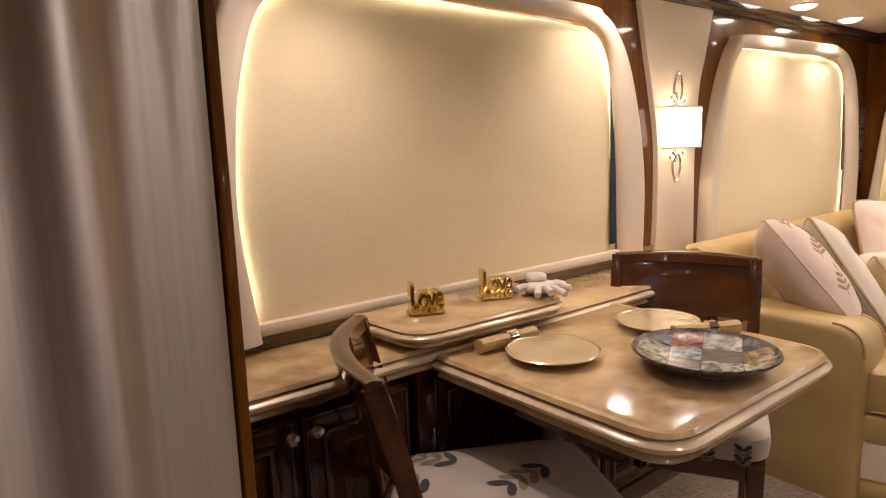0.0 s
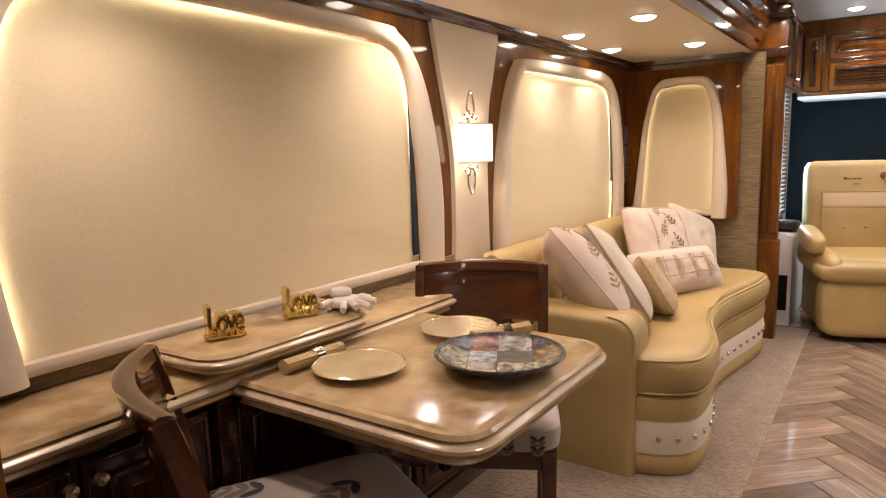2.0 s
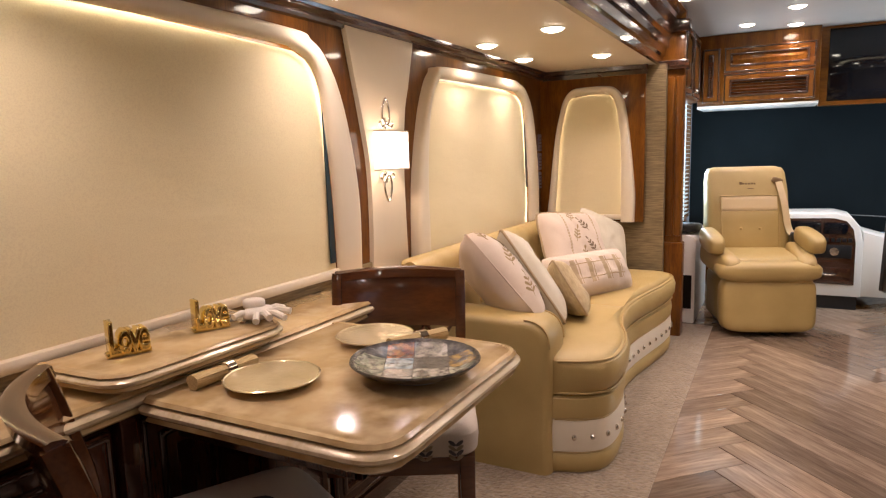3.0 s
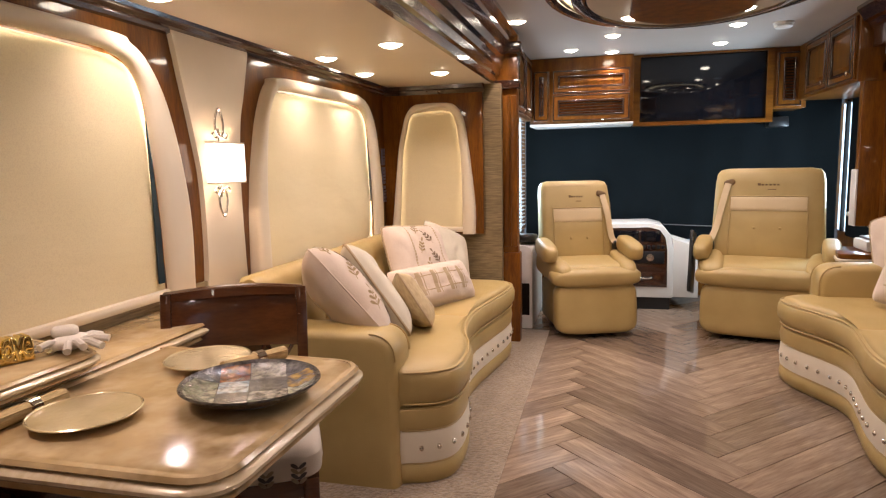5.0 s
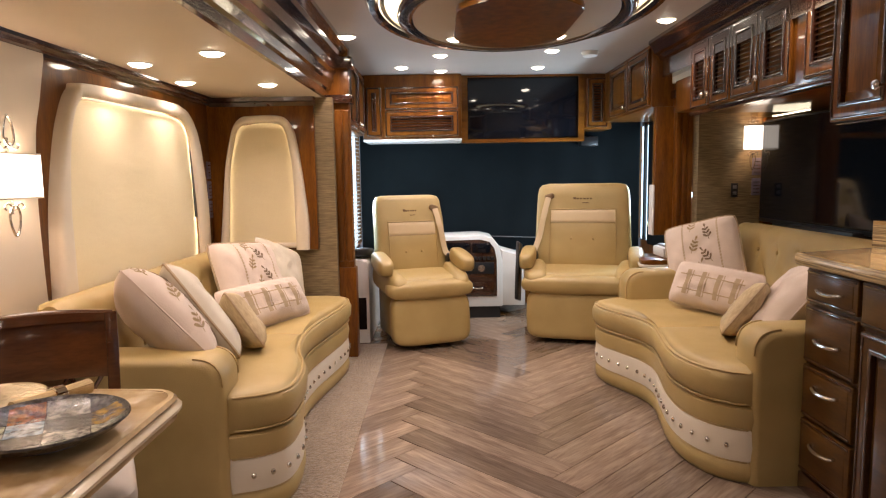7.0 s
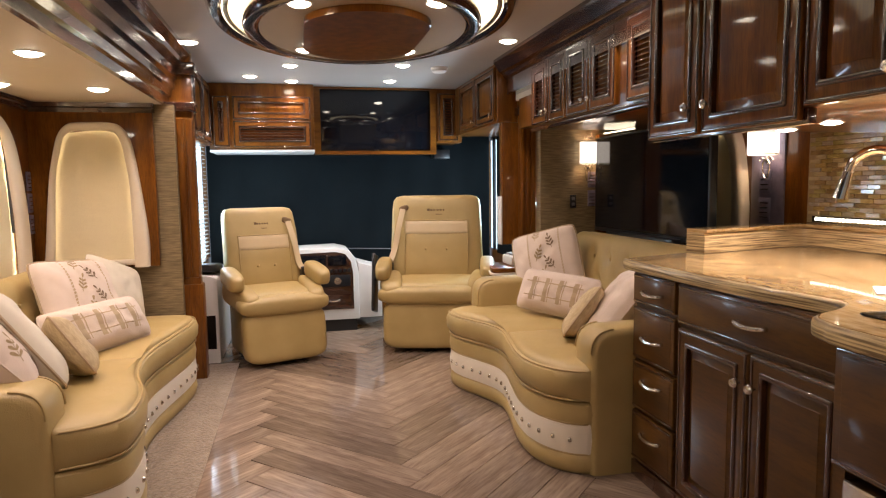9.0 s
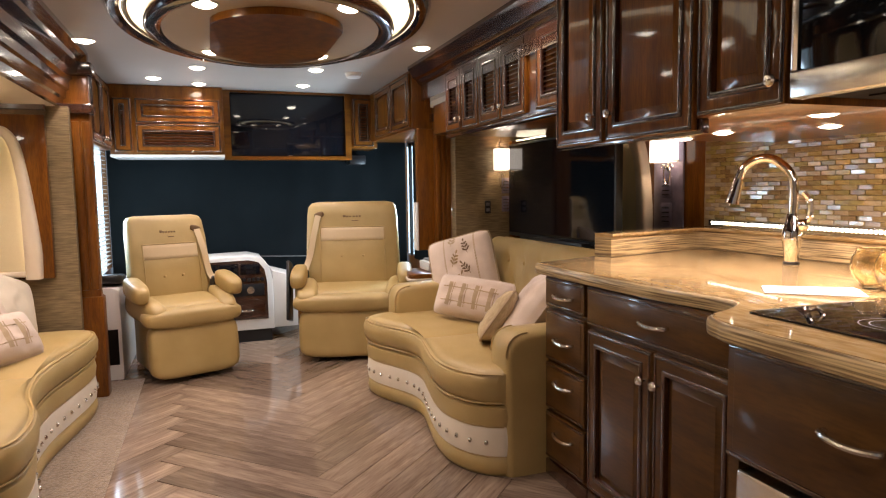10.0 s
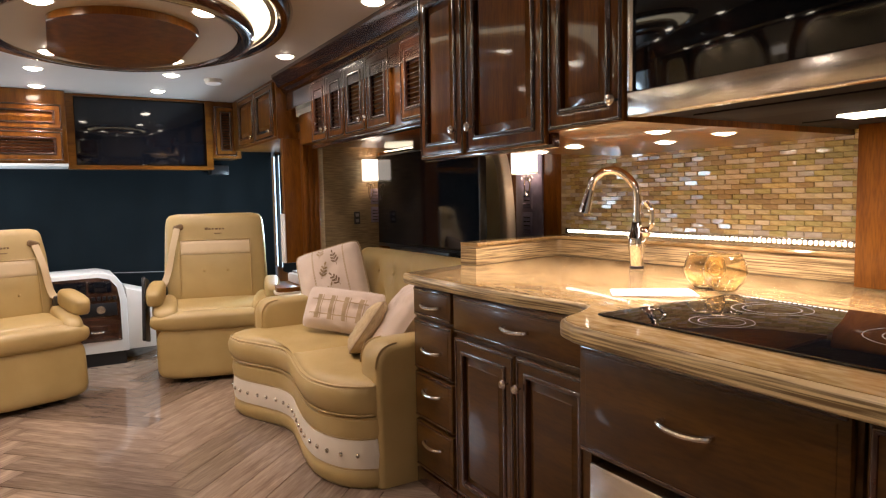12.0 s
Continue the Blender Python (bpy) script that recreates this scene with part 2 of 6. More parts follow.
def ring_prism(outer, inner, axis, a, b):
    """The band between two outlines of equal length, pushed from a to b."""
    bm = bmesh.new()
    to = AXES[axis]
    rows = [[bm.verts.new(to(u, v, w)) for u, v in pts] for pts, w in ((outer, a), (outer, b), (inner, b), (inner, a))]
    n = len(outer)
    for k in range(4):
        p, q = rows[k], rows[(k + 1) % 4]
        for i in range(n):
            j = (i + 1) % n
            bm.faces.new((p[i], p[j], q[j], q[i]))
    return bm


def loft(rows, closed=True, cap=True):
    """Skin over rows of points, each row with the same count."""
    bm = bmesh.new()
    vs = [[bm.verts.new(p) for p in row] for row in rows]
    n = len(rows[0])
    for p, q in zip(vs, vs[1:]):
        for i in range(n if closed else n - 1):
            j = (i + 1) % n
            bm.faces.new((p[i], p[j], q[j], q[i]))
    if cap and closed:
        bm.faces.new(vs[0][::-1])
        bm.faces.new(vs[-1])
    return bm


def sweep(profile, path, normals_up=(0, 0, 1), closed=False):
    """A profile (side, up) carried along a path of points."""
    rows = []
    up = Vector(normals_up)
    n = len(path)
    for i, p in enumerate(path):
        a = Vector(path[(i - 1) % n] if closed or i else path[0])
        c = Vector(path[(i + 1) % n] if closed or i < n - 1 else path[-1])
        d = (c - a).normalized()
        s = d.cross(up).normalized()
        w = s.cross(d)
        rows.append([Vector(p) + s * u + w * v for u, v in profile])
    if closed:
        rows.append(rows[0])
    bm = loft(rows, True, not closed)
    if closed:
        bmesh.ops.remove_doubles(bm, verts=bm.verts, dist=1e-6)
    return bm


def circle(r, n=10):
    return [(r * math.cos(2 * math.pi * i / n), r * math.sin(2 * math.pi * i / n)) for i in range(n)]


def tube(path, r, n=8, up=(0, 0, 1), closed=False):
    return sweep(circle(r, n), path, up, closed)


def lathe(profile, centre=(0, 0, 0), n=32):
    """A profile (radius, z) turned about the z axis."""
    rows = [[(centre[0] + r * math.cos(2 * math.pi * i / n), centre[1] + r * math.sin(2 * math.pi * i / n), centre[2] + z) for i in range(n)] for r, z in profile]
    return loft(rows)


def smooth_line(pts, n=12):
    """A Catmull-Rom curve through points of any dimension."""
    pts = [np.array(p, float) for p in pts]
    p = [2 * pts[0] - pts[1], *pts, 2 * pts[-1] - pts[-2]]
    out = []
    for a, b, c, d in zip(p, p[1:], p[2:], p[3:]):
        for i in range(n):
            t = i / n
            out.append(0.5 * (2 * b + (c - a) * t + (2 * a - 5 * b + 4 * c - d) * t * t + (3 * b - a - 3 * c + d) * t ** 3))
    return [tuple(float(c) for c in q) for q in out] + [tuple(float(c) for c in pts[-1])]


def rounded(pts, r, n=5):
    """A polygon with its corners rounded; r is one radius or one for each corner."""
    out = []
    k = len(pts)
    for i in range(k):
        ri = r[i] if isinstance(r, (list, tuple)) else r
        p, a, c = Vector(pts[i]), Vector(pts[i - 1]), Vector(pts[(i + 1) % k])
        da, dc = (a - p).normalized(), (c - p).normalized()
        if ri <= 0:
            out.append(tuple(p))
            continue
        s, e = p + da * ri, p + dc * ri
        for j in range(n + 1):
            t = j / n
            out.append(tuple((1 - t) ** 2 * s + 2 * t * (1 - t) * p + t * t * e))
    return out


def rect(u0, u1, v0, v1, r=0.0, n=5):
    pts = [(u0, v0), (u1, v0), (u1, v1), (u0, v1)]
    return rounded(pts, r, n) if r else pts


def placed(bm, m):
    bmesh.ops.transform(bm, matrix=m, verts=bm.verts)
    return bm


def puff(w, d, h, e1=0.35, e2=0.35, nu=28, nv=14):
    """A rounded block (superellipsoid) w x d x h, centred."""
    def sp(c, e):
        return math.copysign(abs(c) ** e, c)
    rows = []
    for j in range(nv + 1):
        f = -math.pi / 2 + math.pi * j / nv
        f = max(-1.5707, min(1.5707, f))
        rows.append([(w / 2 * sp(math.cos(f), e1) * sp(math.cos(2 * math.pi * i / nu), e2), d / 2 * sp(math.cos(f), e1) * sp(math.sin(2 * math.pi * i / nu), e2), h / 2 * sp(math.sin(f), e1)) for i in range(nu)])
    bm = loft(rows)
    bmesh.ops.remove_doubles(bm, verts=bm.verts, dist=1e-4)
    return bm


# ---- structure ----
CEIL_Z, SLIDE_Z, WALL_L, WALL_R, FRONT = 2.07, 1.735, 1.40, -2.60, 6.35
BODY_L, BODY_R = 0.66, -1.92
structure("floor", box(-1.6, 6.5, -2.7, 1.5, -0.06, -0.012), GROUT, "dark grouted subfloor under the plank tiles", "floor")
structure("carpet", prism([(-1.6, 0.30), (4.93, 0.32), (4.93, 1.5), (-1.6, 1.5)], "z", -0.011, 0.004, 0.003), CARPET, "beige cut pile carpet along the sofa and dinette", "carpet")
structure("ceiling_main", box(-1.6, 6.5, -1.92, 0.74, CEIL_Z, CEIL_Z + 0.05), CEIL_MAIN, "cream padded vinyl ceiling of the motorhome", "ceiling")
structure("ceiling_slide_left", box(0.3, 4.62, 0.66, 1.46, SLIDE_Z, SLIDE_Z + 0.04), CEIL, "cream vinyl ceiling of the slide-out", "ceiling")
structure("ceiling_slide_right", box(-0.4, 4.62, -2.66, -1.62, 1.80, 1.84), CEIL, "cream vinyl ceiling of the kitchen slide-out", "ceiling")
structure("wall_left", box(-1.6, 4.60, WALL_L, WALL_L + 0.06, 0, 1.80), WOOD, "glossy cherry wood wall panelling round the windows", "wall")
structure("wall_right", box(-1.6, 4.60, WALL_R - 0.06, WALL_R, 0, 1.86), WOOD, "cherry wood wall behind kitchen and television", "wall")
# out of view; cream so that it brightens steel reflections and the room
structure("wall_rear", box(-1.66, -1.6, -2.7, 1.5, 0, CEIL_Z), CREAM, "unseen cream closing wall, added pale to bounce light", "wall")
structure("wall_cockpit_left", bm_join(box(4.67, 4.98, 0.66, 0.72, 0, CEIL_Z), box(4.98, 6.4, 0.66, 0.72, 0, 0.62), box(4.98, 6.4, 0.66, 0.72, 1.64, CEIL_Z), box(6.3, 6.4, 0.66, 0.72, 0.62, 1.64)), WOOD, "cherry panelled side wall beside the passenger seat", "wall")
structure("wall_cockpit_right", bm_join(box(4.62, 5.35, -1.98, -1.92, 0, CEIL_Z), box(5.35, 6.4, -1.98, -1.92, 0, 0.62), box(5.35, 6.4, -1.98, -1.92, 1.64, CEIL_Z), box(6.33, 6.4, -1.98, -1.92, 0.62, 1.64)), WOOD, "cherry panelled side wall beside the driver seat", "wall")
structure("wall_front", bm_join(box(FRONT + 0.05, FRONT + 0.11, -1.98, 0.80, 0, 0.5), box(FRONT + 0.05, FRONT + 0.11, -1.98, 0.80, 1.7, CEIL_Z)), WOOD, "front bulkhead above and below the windscreen", "wall")
# header over the left slide with stepped crown
header = [(0.66, 1.735), (0.66, 2.07), (0.50, 2.07), (0.50, 2.045), (0.515, 2.03), (0.535, 2.01), (0.54, 1.985), (0.555, 1.975), (0.575, 1.95), (0.58, 1.90), (0.60, 1.885), (0.60, 1.84), (0.615, 1.83), (0.62, 1.79), (0.635, 1.78), (0.635, 1.735)]
structure("header_left", prism(header, "x", -0.2, 4.62), WOOD_DARK, "dark stepped crown moulding over the slide opening", "crown moulding", 25)
header_r = [(-1.62, 1.84), (-1.62, 2.07), (-1.46, 2.07), (-1.46, 2.05), (-1.475, 2.035), (-1.49, 2.01), (-1.50, 1.99), (-1.52, 1.98), (-1.535, 1.955), (-1.555, 1.945), (-1.555, 1.84)]
structure("header_right", prism(header_r, "x", -0.4, 4.62), WOOD_DARK, "dark crown moulding above the kitchen cabinets", "crown moulding", 25)
crown = [(1.40, 1.735), (1.345, 1.735), (1.348, 1.722), (1.36, 1.718), (1.366, 1.705), (1.38, 1.70), (1.384, 1.688), (1.40, 1.684)]
structure("trim_crown_left", prism(crown, "x", 0.45, 4.50), WOOD_DARK, "dark crown trim between wall and ceiling", "trim", 25)
# end walls of the slides
structure("wall_slide_end_left", bm_join(box(4.52, 4.58, 0.60, 1.40, 0, 1.735)), WALLPAPER, "grasscloth papered end wall of the slide-out", "wall")
structure("panel_slide_end", box(4.485, 4.52, 0.715, 1.40, 0.757, 1.735, 0.006), WOOD, "glossy cherry panel round the end window", "wall panel")
structure("trim_crown_end", prism([(4.485, 1.735), (4.455, 1.735), (4.46, 1.71), (4.475, 1.705), (4.485, 1.68)], "y", 0.70, 1.38), WOOD_DARK, "dark crown trim on the end panel", "trim", 25)
structure("wall_slide_end_right", box(4.50, 4.58, -2.60, -1.757, 0, 1.84), WALLPAPER, "grasscloth papered end wall beside the television", "wall")


def pilaster(name, x, y0, y1, z1, side):
    """A fluted wooden post with capital blocks; side is +1 where its outer edge faces +y."""
    t = thing(name, "glossy cherry wood pilaster with moulded capital", "pilaster")
    tagged(t, kind="structure")
    part("shaft", box(x, x + 0.07, y0, y1, 0, z1, 0.008), WOOD, t)
    yc = (y0 + y1) / 2
    w = abs(y1 - y0)
    for k in range(3):
        yk = y0 + (k + 0.5) * (y1 - y0) / 3
        part("flute", placed(box(-0.01, 0.012, -w / 7, w / 7, -0.5, 0.5, 0.009), pose(x, yk, 1.16)), WOOD, t)
    part("capital", box(x - 0.03, x + 0.085, y0 - 0.02, y1 + 0.02, 1.70, 1.76, 0.012), WOOD_DARK, t)
    part("capital", box(x - 0.045, x + 0.09, y0 - 0.03, y1 + 0.03, 1.92, 2.0, 0.014), WOOD_DARK, t)
    part("base_block", box(x - 0.02, x + 0.085, y0 - 0.012, y1 + 0.012, 0, 0.62, 0.01), WOOD, t)
    return t


pilaster("pilaster", 4.60, 0.50, 0.66, CEIL_Z, 1)
pilaster("pilaster", 4.60, -1.76, -1.645, CEIL_Z, -1)
structure("panel_cockpit_right", box(4.64, 4.70, -1.70, -1.525, 0.80, 1.655, 0.005), WOOD, "flat cherry panel beside the entry door", "wall panel")

# window surrounds and shades
def arched(right, left, n=8):
    """An outline that climbs the right side, crosses the top and comes down the left side."""
    return smooth_line(list(right) + list(left)[::-1], n)


def window(name, m, outer, inner, label, bar=True, slit=None, strip=None):
    """A padded surround with a lit roller shade. outer and inner are (right side, left side), each from sill to top.
    Local x runs along the wall, local -y into the room."""
    t = thing(name, label, "window", m)
    tagged(t, kind="structure")
    o_line, i_line = arched(*outer), arched(*inner)
    rows = []
    for f, h in ((0.0, 0.0), (0.0, 0.034), (0.03, 0.046), (0.10, 0.053), (0.22, 0.056), (0.6, 0.055), (0.82, 0.050), (0.93, 0.042), (0.99, 0.030), (0.99, 0.024)):
        rows.append([(o[0] + (i[0] - o[0]) * f, -h, o[1] + (i[1] - o[1]) * f) for o, i in zip(o_line, i_line)])
    part("surround", loft(rows, False, False), CREAM, t, "padded cream vinyl surround")
    for k in (0, -1):
        bm = bmesh.new()
        bm.faces.new([bm.verts.new(r[k]) for r in rows])
        part("surround_end", bm, CREAM, t)
    z0, z1 = o_line[0][1], max(p[1] for p in i_line)
    x1, x0 = max(p[0] for p in i_line) + 0.012, min(p[0] for p in i_line) - 0.012
    w = x1 - x0
    bm = bmesh.new()
    nx, nz = 56, 40
    grid = []
    top = max(range(len(i_line)), key=lambda q: i_line[q][1])
    rise, fall = i_line[:top + 1], i_line[top:][::-1]
    for j in range(nz + 1):
        row = []
        v = z0 + 0.02 + (z1 + 0.006 - z0 - 0.02) * j / nz
        ur = float(np.interp(v, [p[1] for p in rise], [p[0] for p in rise])) + 0.012
        ul = float(np.interp(v, [p[1] for p in fall], [p[0] for p in fall])) - 0.012
        for i in range(nx + 1):
            u = ul + (ur - ul) * i / nx
            sag = 0.006 * noise.noise(Vector((u * 1.6, v * 4.2, 3))) + 0.0035 * noise.noise(Vector((u * 5.0, v * 9.0, 7)))
            ripple = 0.004 * math.exp(-((v - z0 - 0.30 - 0.10 * noise.noise(Vector((u * 2.2, 1, 5)))) / 0.012) ** 2) * max(0.0, noise.noise(Vector((u * 3.0, 4, 2))) + 0.25)
            row.append(bm.verts.new((u, -0.010 - 0.7 * sag - ripple, v)))
        grid.append(row)
    for j in range(nz):
        for i in range(nx):
            bm.faces.new((grid[j][i], grid[j][i + 1], grid[j + 1][i + 1], grid[j + 1][i]))
    part("shade", bm, SHADE, t, "cream roller shade, pulled down")
    if bar:
        part("hem_bar", box(x0 + 0.004, x1 - 0.004, -0.040, -0.012, z0 + 0.012, z0 + 0.046, 0.012), CREAM, t)
    cx = (x0 + x1) / 2
    k = [(cx + (p[0] - cx) * (1 + 0.008 / abs(w / 2)), p[1] + (0.007 if p[1] > z1 - 0.12 else 0.0)) for p in i_line if p[1] > z0 + 0.05]
    part("light_strip", tube([(p[0], -0.027, p[1]) for p in k], 0.0035, 6, (0, 1, 0)), strip or LED, t, "warm glowing light strip")
    if slit:
        part("glass_slit", prism(slit, "y", -0.0235, -0.018), SLIT, t, "dark glass showing past the shade")
    return t


W1_OUT = ([(2.275, 0.772), (2.282, 1.03), (2.25, 1.24), (2.19, 1.43), (2.12, 1.548), (2.04, 1.612), (1.90, 1.637)],
          [(0.705, 0.772), (0.697, 1.06), (0.702, 1.21), (0.722, 1.40), (0.775, 1.56), (0.87, 1.62), (1.0, 1.637)])
W1_IN = ([(2.146, 0.772), (2.135, 1.10), (2.115, 1.29), (2.092, 1.45), (2.04, 1.54), (1.96, 1.574), (1.83, 1.584)],
         [(0.80, 0.772), (0.768, 1.03), (0.772, 1.20), (0.795, 1.36), (0.845, 1.51), (0.92, 1.565), (1.02, 1.584)])
window("window_1", pose(0, WALL_L, 0), W1_OUT, W1_IN, "wide window with cream shade and lit padded surround", slit=[(2.108, 1.38), (2.112, 1.1), (2.112, 0.84), (2.142, 0.84), (2.137, 1.05), (2.122, 1.25)])
W2_OUT = ([(4.307, 0.60), (4.312, 0.985), (4.278, 1.235), (4.20, 1.47), (4.08, 1.593), (3.95, 1.632), (3.80, 1.638)],
          [(2.72, 0.60), (2.725, 0.885), (2.745, 1.13), (2.80, 1.365), (2.855, 1.50), (2.92, 1.588), (3.03, 1.625)])
W2_IN = ([(4.175, 0.60), (4.176, 1.02), (4.145, 1.26), (4.11, 1.45), (4.06, 1.53), (3.96, 1.568), (3.85, 1.576)],
         [(2.845, 0.60), (2.838, 0.92), (2.832, 1.13), (2.858, 1.37), (2.895, 1.485), (2.95, 1.545), (3.05, 1.570)])
window("window_2", pose(0, WALL_L, 0), W2_OUT, W2_IN, "window behind the sofa with cream shade and lit surround", slit=[(4.118, 1.40), (4.135, 1.2), (4.15, 1.0), (4.172, 1.0), (4.160, 1.17)])
W3_OUT = ([(0.575, 0.76), (0.577, 0.94), (0.548, 1.235), (0.522, 1.43), (0.50, 1.527), (0.46, 1.592), (0.40, 1.618)],
          [(0.0, 0.76), (0.02, 0.91), (0.06, 1.28), (0.098, 1.47), (0.125, 1.552), (0.17, 1.604), (0.23, 1.618)])
W3_IN = ([(0.492, 0.76), (0.492, 0.90), (0.489, 1.235), (0.472, 1.40), (0.456, 1.49), (0.43, 1.55), (0.38, 1.570)],
         [(0.055, 0.76), (0.066, 0.89), (0.092, 1.28), (0.122, 1.44), (0.148, 1.532), (0.19, 1.562), (0.25, 1.570)])
window("window_3", pose(4.485, 1.345, 0, 0, 0, -90), W3_OUT, W3_IN, "narrow end window with cream shade and padded surround", strip=LED_DIM)

# hourglass panel between the windows
sidel = smooth_line([(2.385, 0.74), (2.397, 0.92), (2.393, 1.17), (2.357, 1.352), (2.306, 1.547), (2.268, 1.70)], 8)
sider = smooth_line([(2.762, 1.70), (2.711, 1.521), (2.673, 1.396), (2.652, 1.164), (2.657, 0.888), (2.665, 0.74)], 8)
structure("panel_hourglass", prism(sidel + sider, "y", WALL_L - 0.022, WALL_L - 0.001, 0.006), CREAM, "cream waisted wall panel behind the sconce", "wall panel")

# slate plates beside the window and wall sconces
def switch_plate(m, label):
    t = thing("switch_plate", label, "switch plate", m)
    part("frame", box(-0.03, 0.03, -0.008, 0.0, -0.055, 0.055, 0.003), PLAQUE, t)
    for k in range(4):
        part("bar", box(-0.02, 0.02, -0.0095, -0.0075, -0.038 + 0.022 * k, -0.033 + 0.022 * k), NICKEL, t)
    return t


plate_a = switch_plate(pose(4.452, WALL_L - 0.002, 1.28), "small slate wall plate with printed bars")
for z in (1.155, 1.03):
    copy_thing(plate_a, pose(4.452, WALL_L - 0.002, z))


def sconce(m, label):
    """A wall lamp with a square shade on a looped bronze scroll. Local -y points into the room."""
    t = thing("wall_sconce", label, "wall lamp", m, "wall sconces")
    part("backplate", prism(rounded([(-0.03, -0.06), (0.03, -0.06), (0.03, 0.06), (-0.03, 0.06)], 0.01), "y", -0.014, 0.0, 0.003), NICKEL, t)
    for s in (1, -1):
        loop = [(0.026 * math.sin(a) * (1 - 0.35 * math.cos(a)), -0.02, s * (0.205 - 0.052 * math.cos(a + math.pi) - 0.052)) for a in [2 * math.pi * k / 24 for k in range(24)]]
        part("loop", tube(loop, 0.0042, 6, (0, 1, 0), True), NICKEL, t, "looped bronze scroll")
        for q in (1, -1):
            curl = smooth_line([(0, -0.02, s * 0.115), (q * 0.012, -0.02, s * 0.102), (q * 0.035, -0.02, s * 0.092), (q * 0.05, -0.02, s * 0.105), (q * 0.042, -0.02, s * 0.114)], 5)
            part("curl", tube(curl, 0.0036, 6, (0, 1, 0)), NICKEL, t)
    part("stem", tube([(0, -0.012, -0.13), (0, -0.012, 0.13)], 0.005, 6, (0, 1, 0)), NICKEL, t)
    sh = rounded([(-0.10, -0.068), (0.10, -0.068), (0.10, -0.018), (-0.10, -0.018)], 0.015)
    part("shade", ring_prism(sh, [(u * 0.975, -0.043 + (v + 0.043) * 0.95) for u, v in sh], "z", -0.078, 0.078), SHADE_GLOW, t, "glowing white linen shade")
    for z in (-0.078, 0.072):
        part("rim", ring_prism([(u * 1.012, -0.043 + (v + 0.043) * 1.02) for u, v in sh], [(u * 0.99, -0.043 + (v + 0.043) * 0.98) for u, v in sh], "z", z, z + 0.006), CREAM, t)
    return t


sconce_a = sconce(pose(2.488, WALL_L - 0.022, 1.243), "lit square wall sconce with looped bronze scroll on cream panel")
copy_thing(sconce_a, pose(3.29, WALL_R + 0.013, 1.44, 0, 0, 180))
copy_thing(sconce_a, pose(4.498, -2.098, 1.435, 0, 0, -90) @ Matrix.Diagonal((0.64, 1.0, 1.0, 1.0)))
lamp("sconce_light", "POINT", (2.488, 1.335, 1.243), 3.0, (1, 0.74, 0.60), 0.012)
lamp("sconce_light", "POINT", (4.455, -2.098, 1.435), 2.4, (1, 0.74, 0.56), 0.012)
lamp("sconce_light", "POINT", (3.29, WALL_R + 0.056, 1.44), 2.0, (1, 0.74, 0.56), 0.012)


# ---- recessed ceiling lamps ----
def downlight():
    t = thing("ceiling_light", "small round recessed ceiling lamp, switched on", "ceiling lamp", None, "recessed ceiling lamps")
    part("trim_ring", lathe([(0.047, -0.002), (0.051, -0.004), (0.056, -0.003), (0.057, 0.0), (0.047, 0.0)], n=24), WHITE_PLASTIC, t)
    part("lens", lathe([(0.0005, -0.017), (0.018, -0.0155), (0.034, -0.0105), (0.046, -0.004), (0.048, -0.001), (0.0005, -0.001)], n=20), GLOW, t, "glowing frosted lens")
    return t


dl = downlight()
# (0.95, 1.08) is an unseen lamp, added to brighten the shade of window_1
SLIDE_LIGHTS = [(2.99, 0.827), (3.90, 0.845), (3.78, 1.250), (3.215, 1.227), (2.10, 0.840), (2.0, 1.22), (0.95, 1.08)]
# last five are assumed, unseen; (0.62, -0.60) is placed to streak the refrigerator door
MAIN_LIGHTS = [(4.33, 0.463), (4.02, -1.37), (2.83, -1.386), (4.99, -0.10), (4.88, -0.873), (5.48, 0.207), (5.57, -0.875), (5.67, -0.10), (2.83, 0.46), (1.4, -0.3), (0.62, -0.60), (-0.75, -0.15), (-0.75, -1.1)]
DISC_LIGHTS = [(4.03, -0.19), (3.99, -0.754), (3.10, -0.16), (3.0, -0.73)]
first = True
for pts, z, power in ((SLIDE_LIGHTS, SLIDE_Z, 17.5), (MAIN_LIGHTS, CEIL_Z, 22.0), (DISC_LIGHTS, 1.985, 22.0)):
    for x, y in pts:
        m = pose(x, y, z - 0.0005)
        if first:
            dl.matrix_world = m
            first = False
        else:
            copy_thing(dl, m)
        lamp("downlight", "SPOT", (x, y, z - 0.022), power * (0.75 if y < -1.3 else 0.7 if y > 1.15 else 1.0), WARM, 0.03, cone=138, blend=0.8)

# oval ceiling feature
CX, CY = 3.60, -0.47


def ellipse(a, b, n=64):
    return [(CX + a * math.cos(2 * math.pi * i / n), CY + b * math.sin(2 * math.pi * i / n)) for i in range(n)]


oval = thing("oval_ceiling_tray", "oval lit ceiling tray with dark rims and wooden centre", "ceiling feature")
tagged(oval, kind="structure")


def oval_ring(name, a, b, prof, mat, label=""):
    rows = [[(CX + (a + d) * math.cos(2 * math.pi * i / 72), CY + (b + d) * math.sin(2 * math.pi * i / 72), z) for i in range(72)] for d, z in prof]
    rows.append(rows[0])
    bm = loft(rows, True, False)
    bmesh.ops.remove_doubles(bm, verts=bm.verts, dist=1e-6)
    return part(name, bm, mat, oval, label)


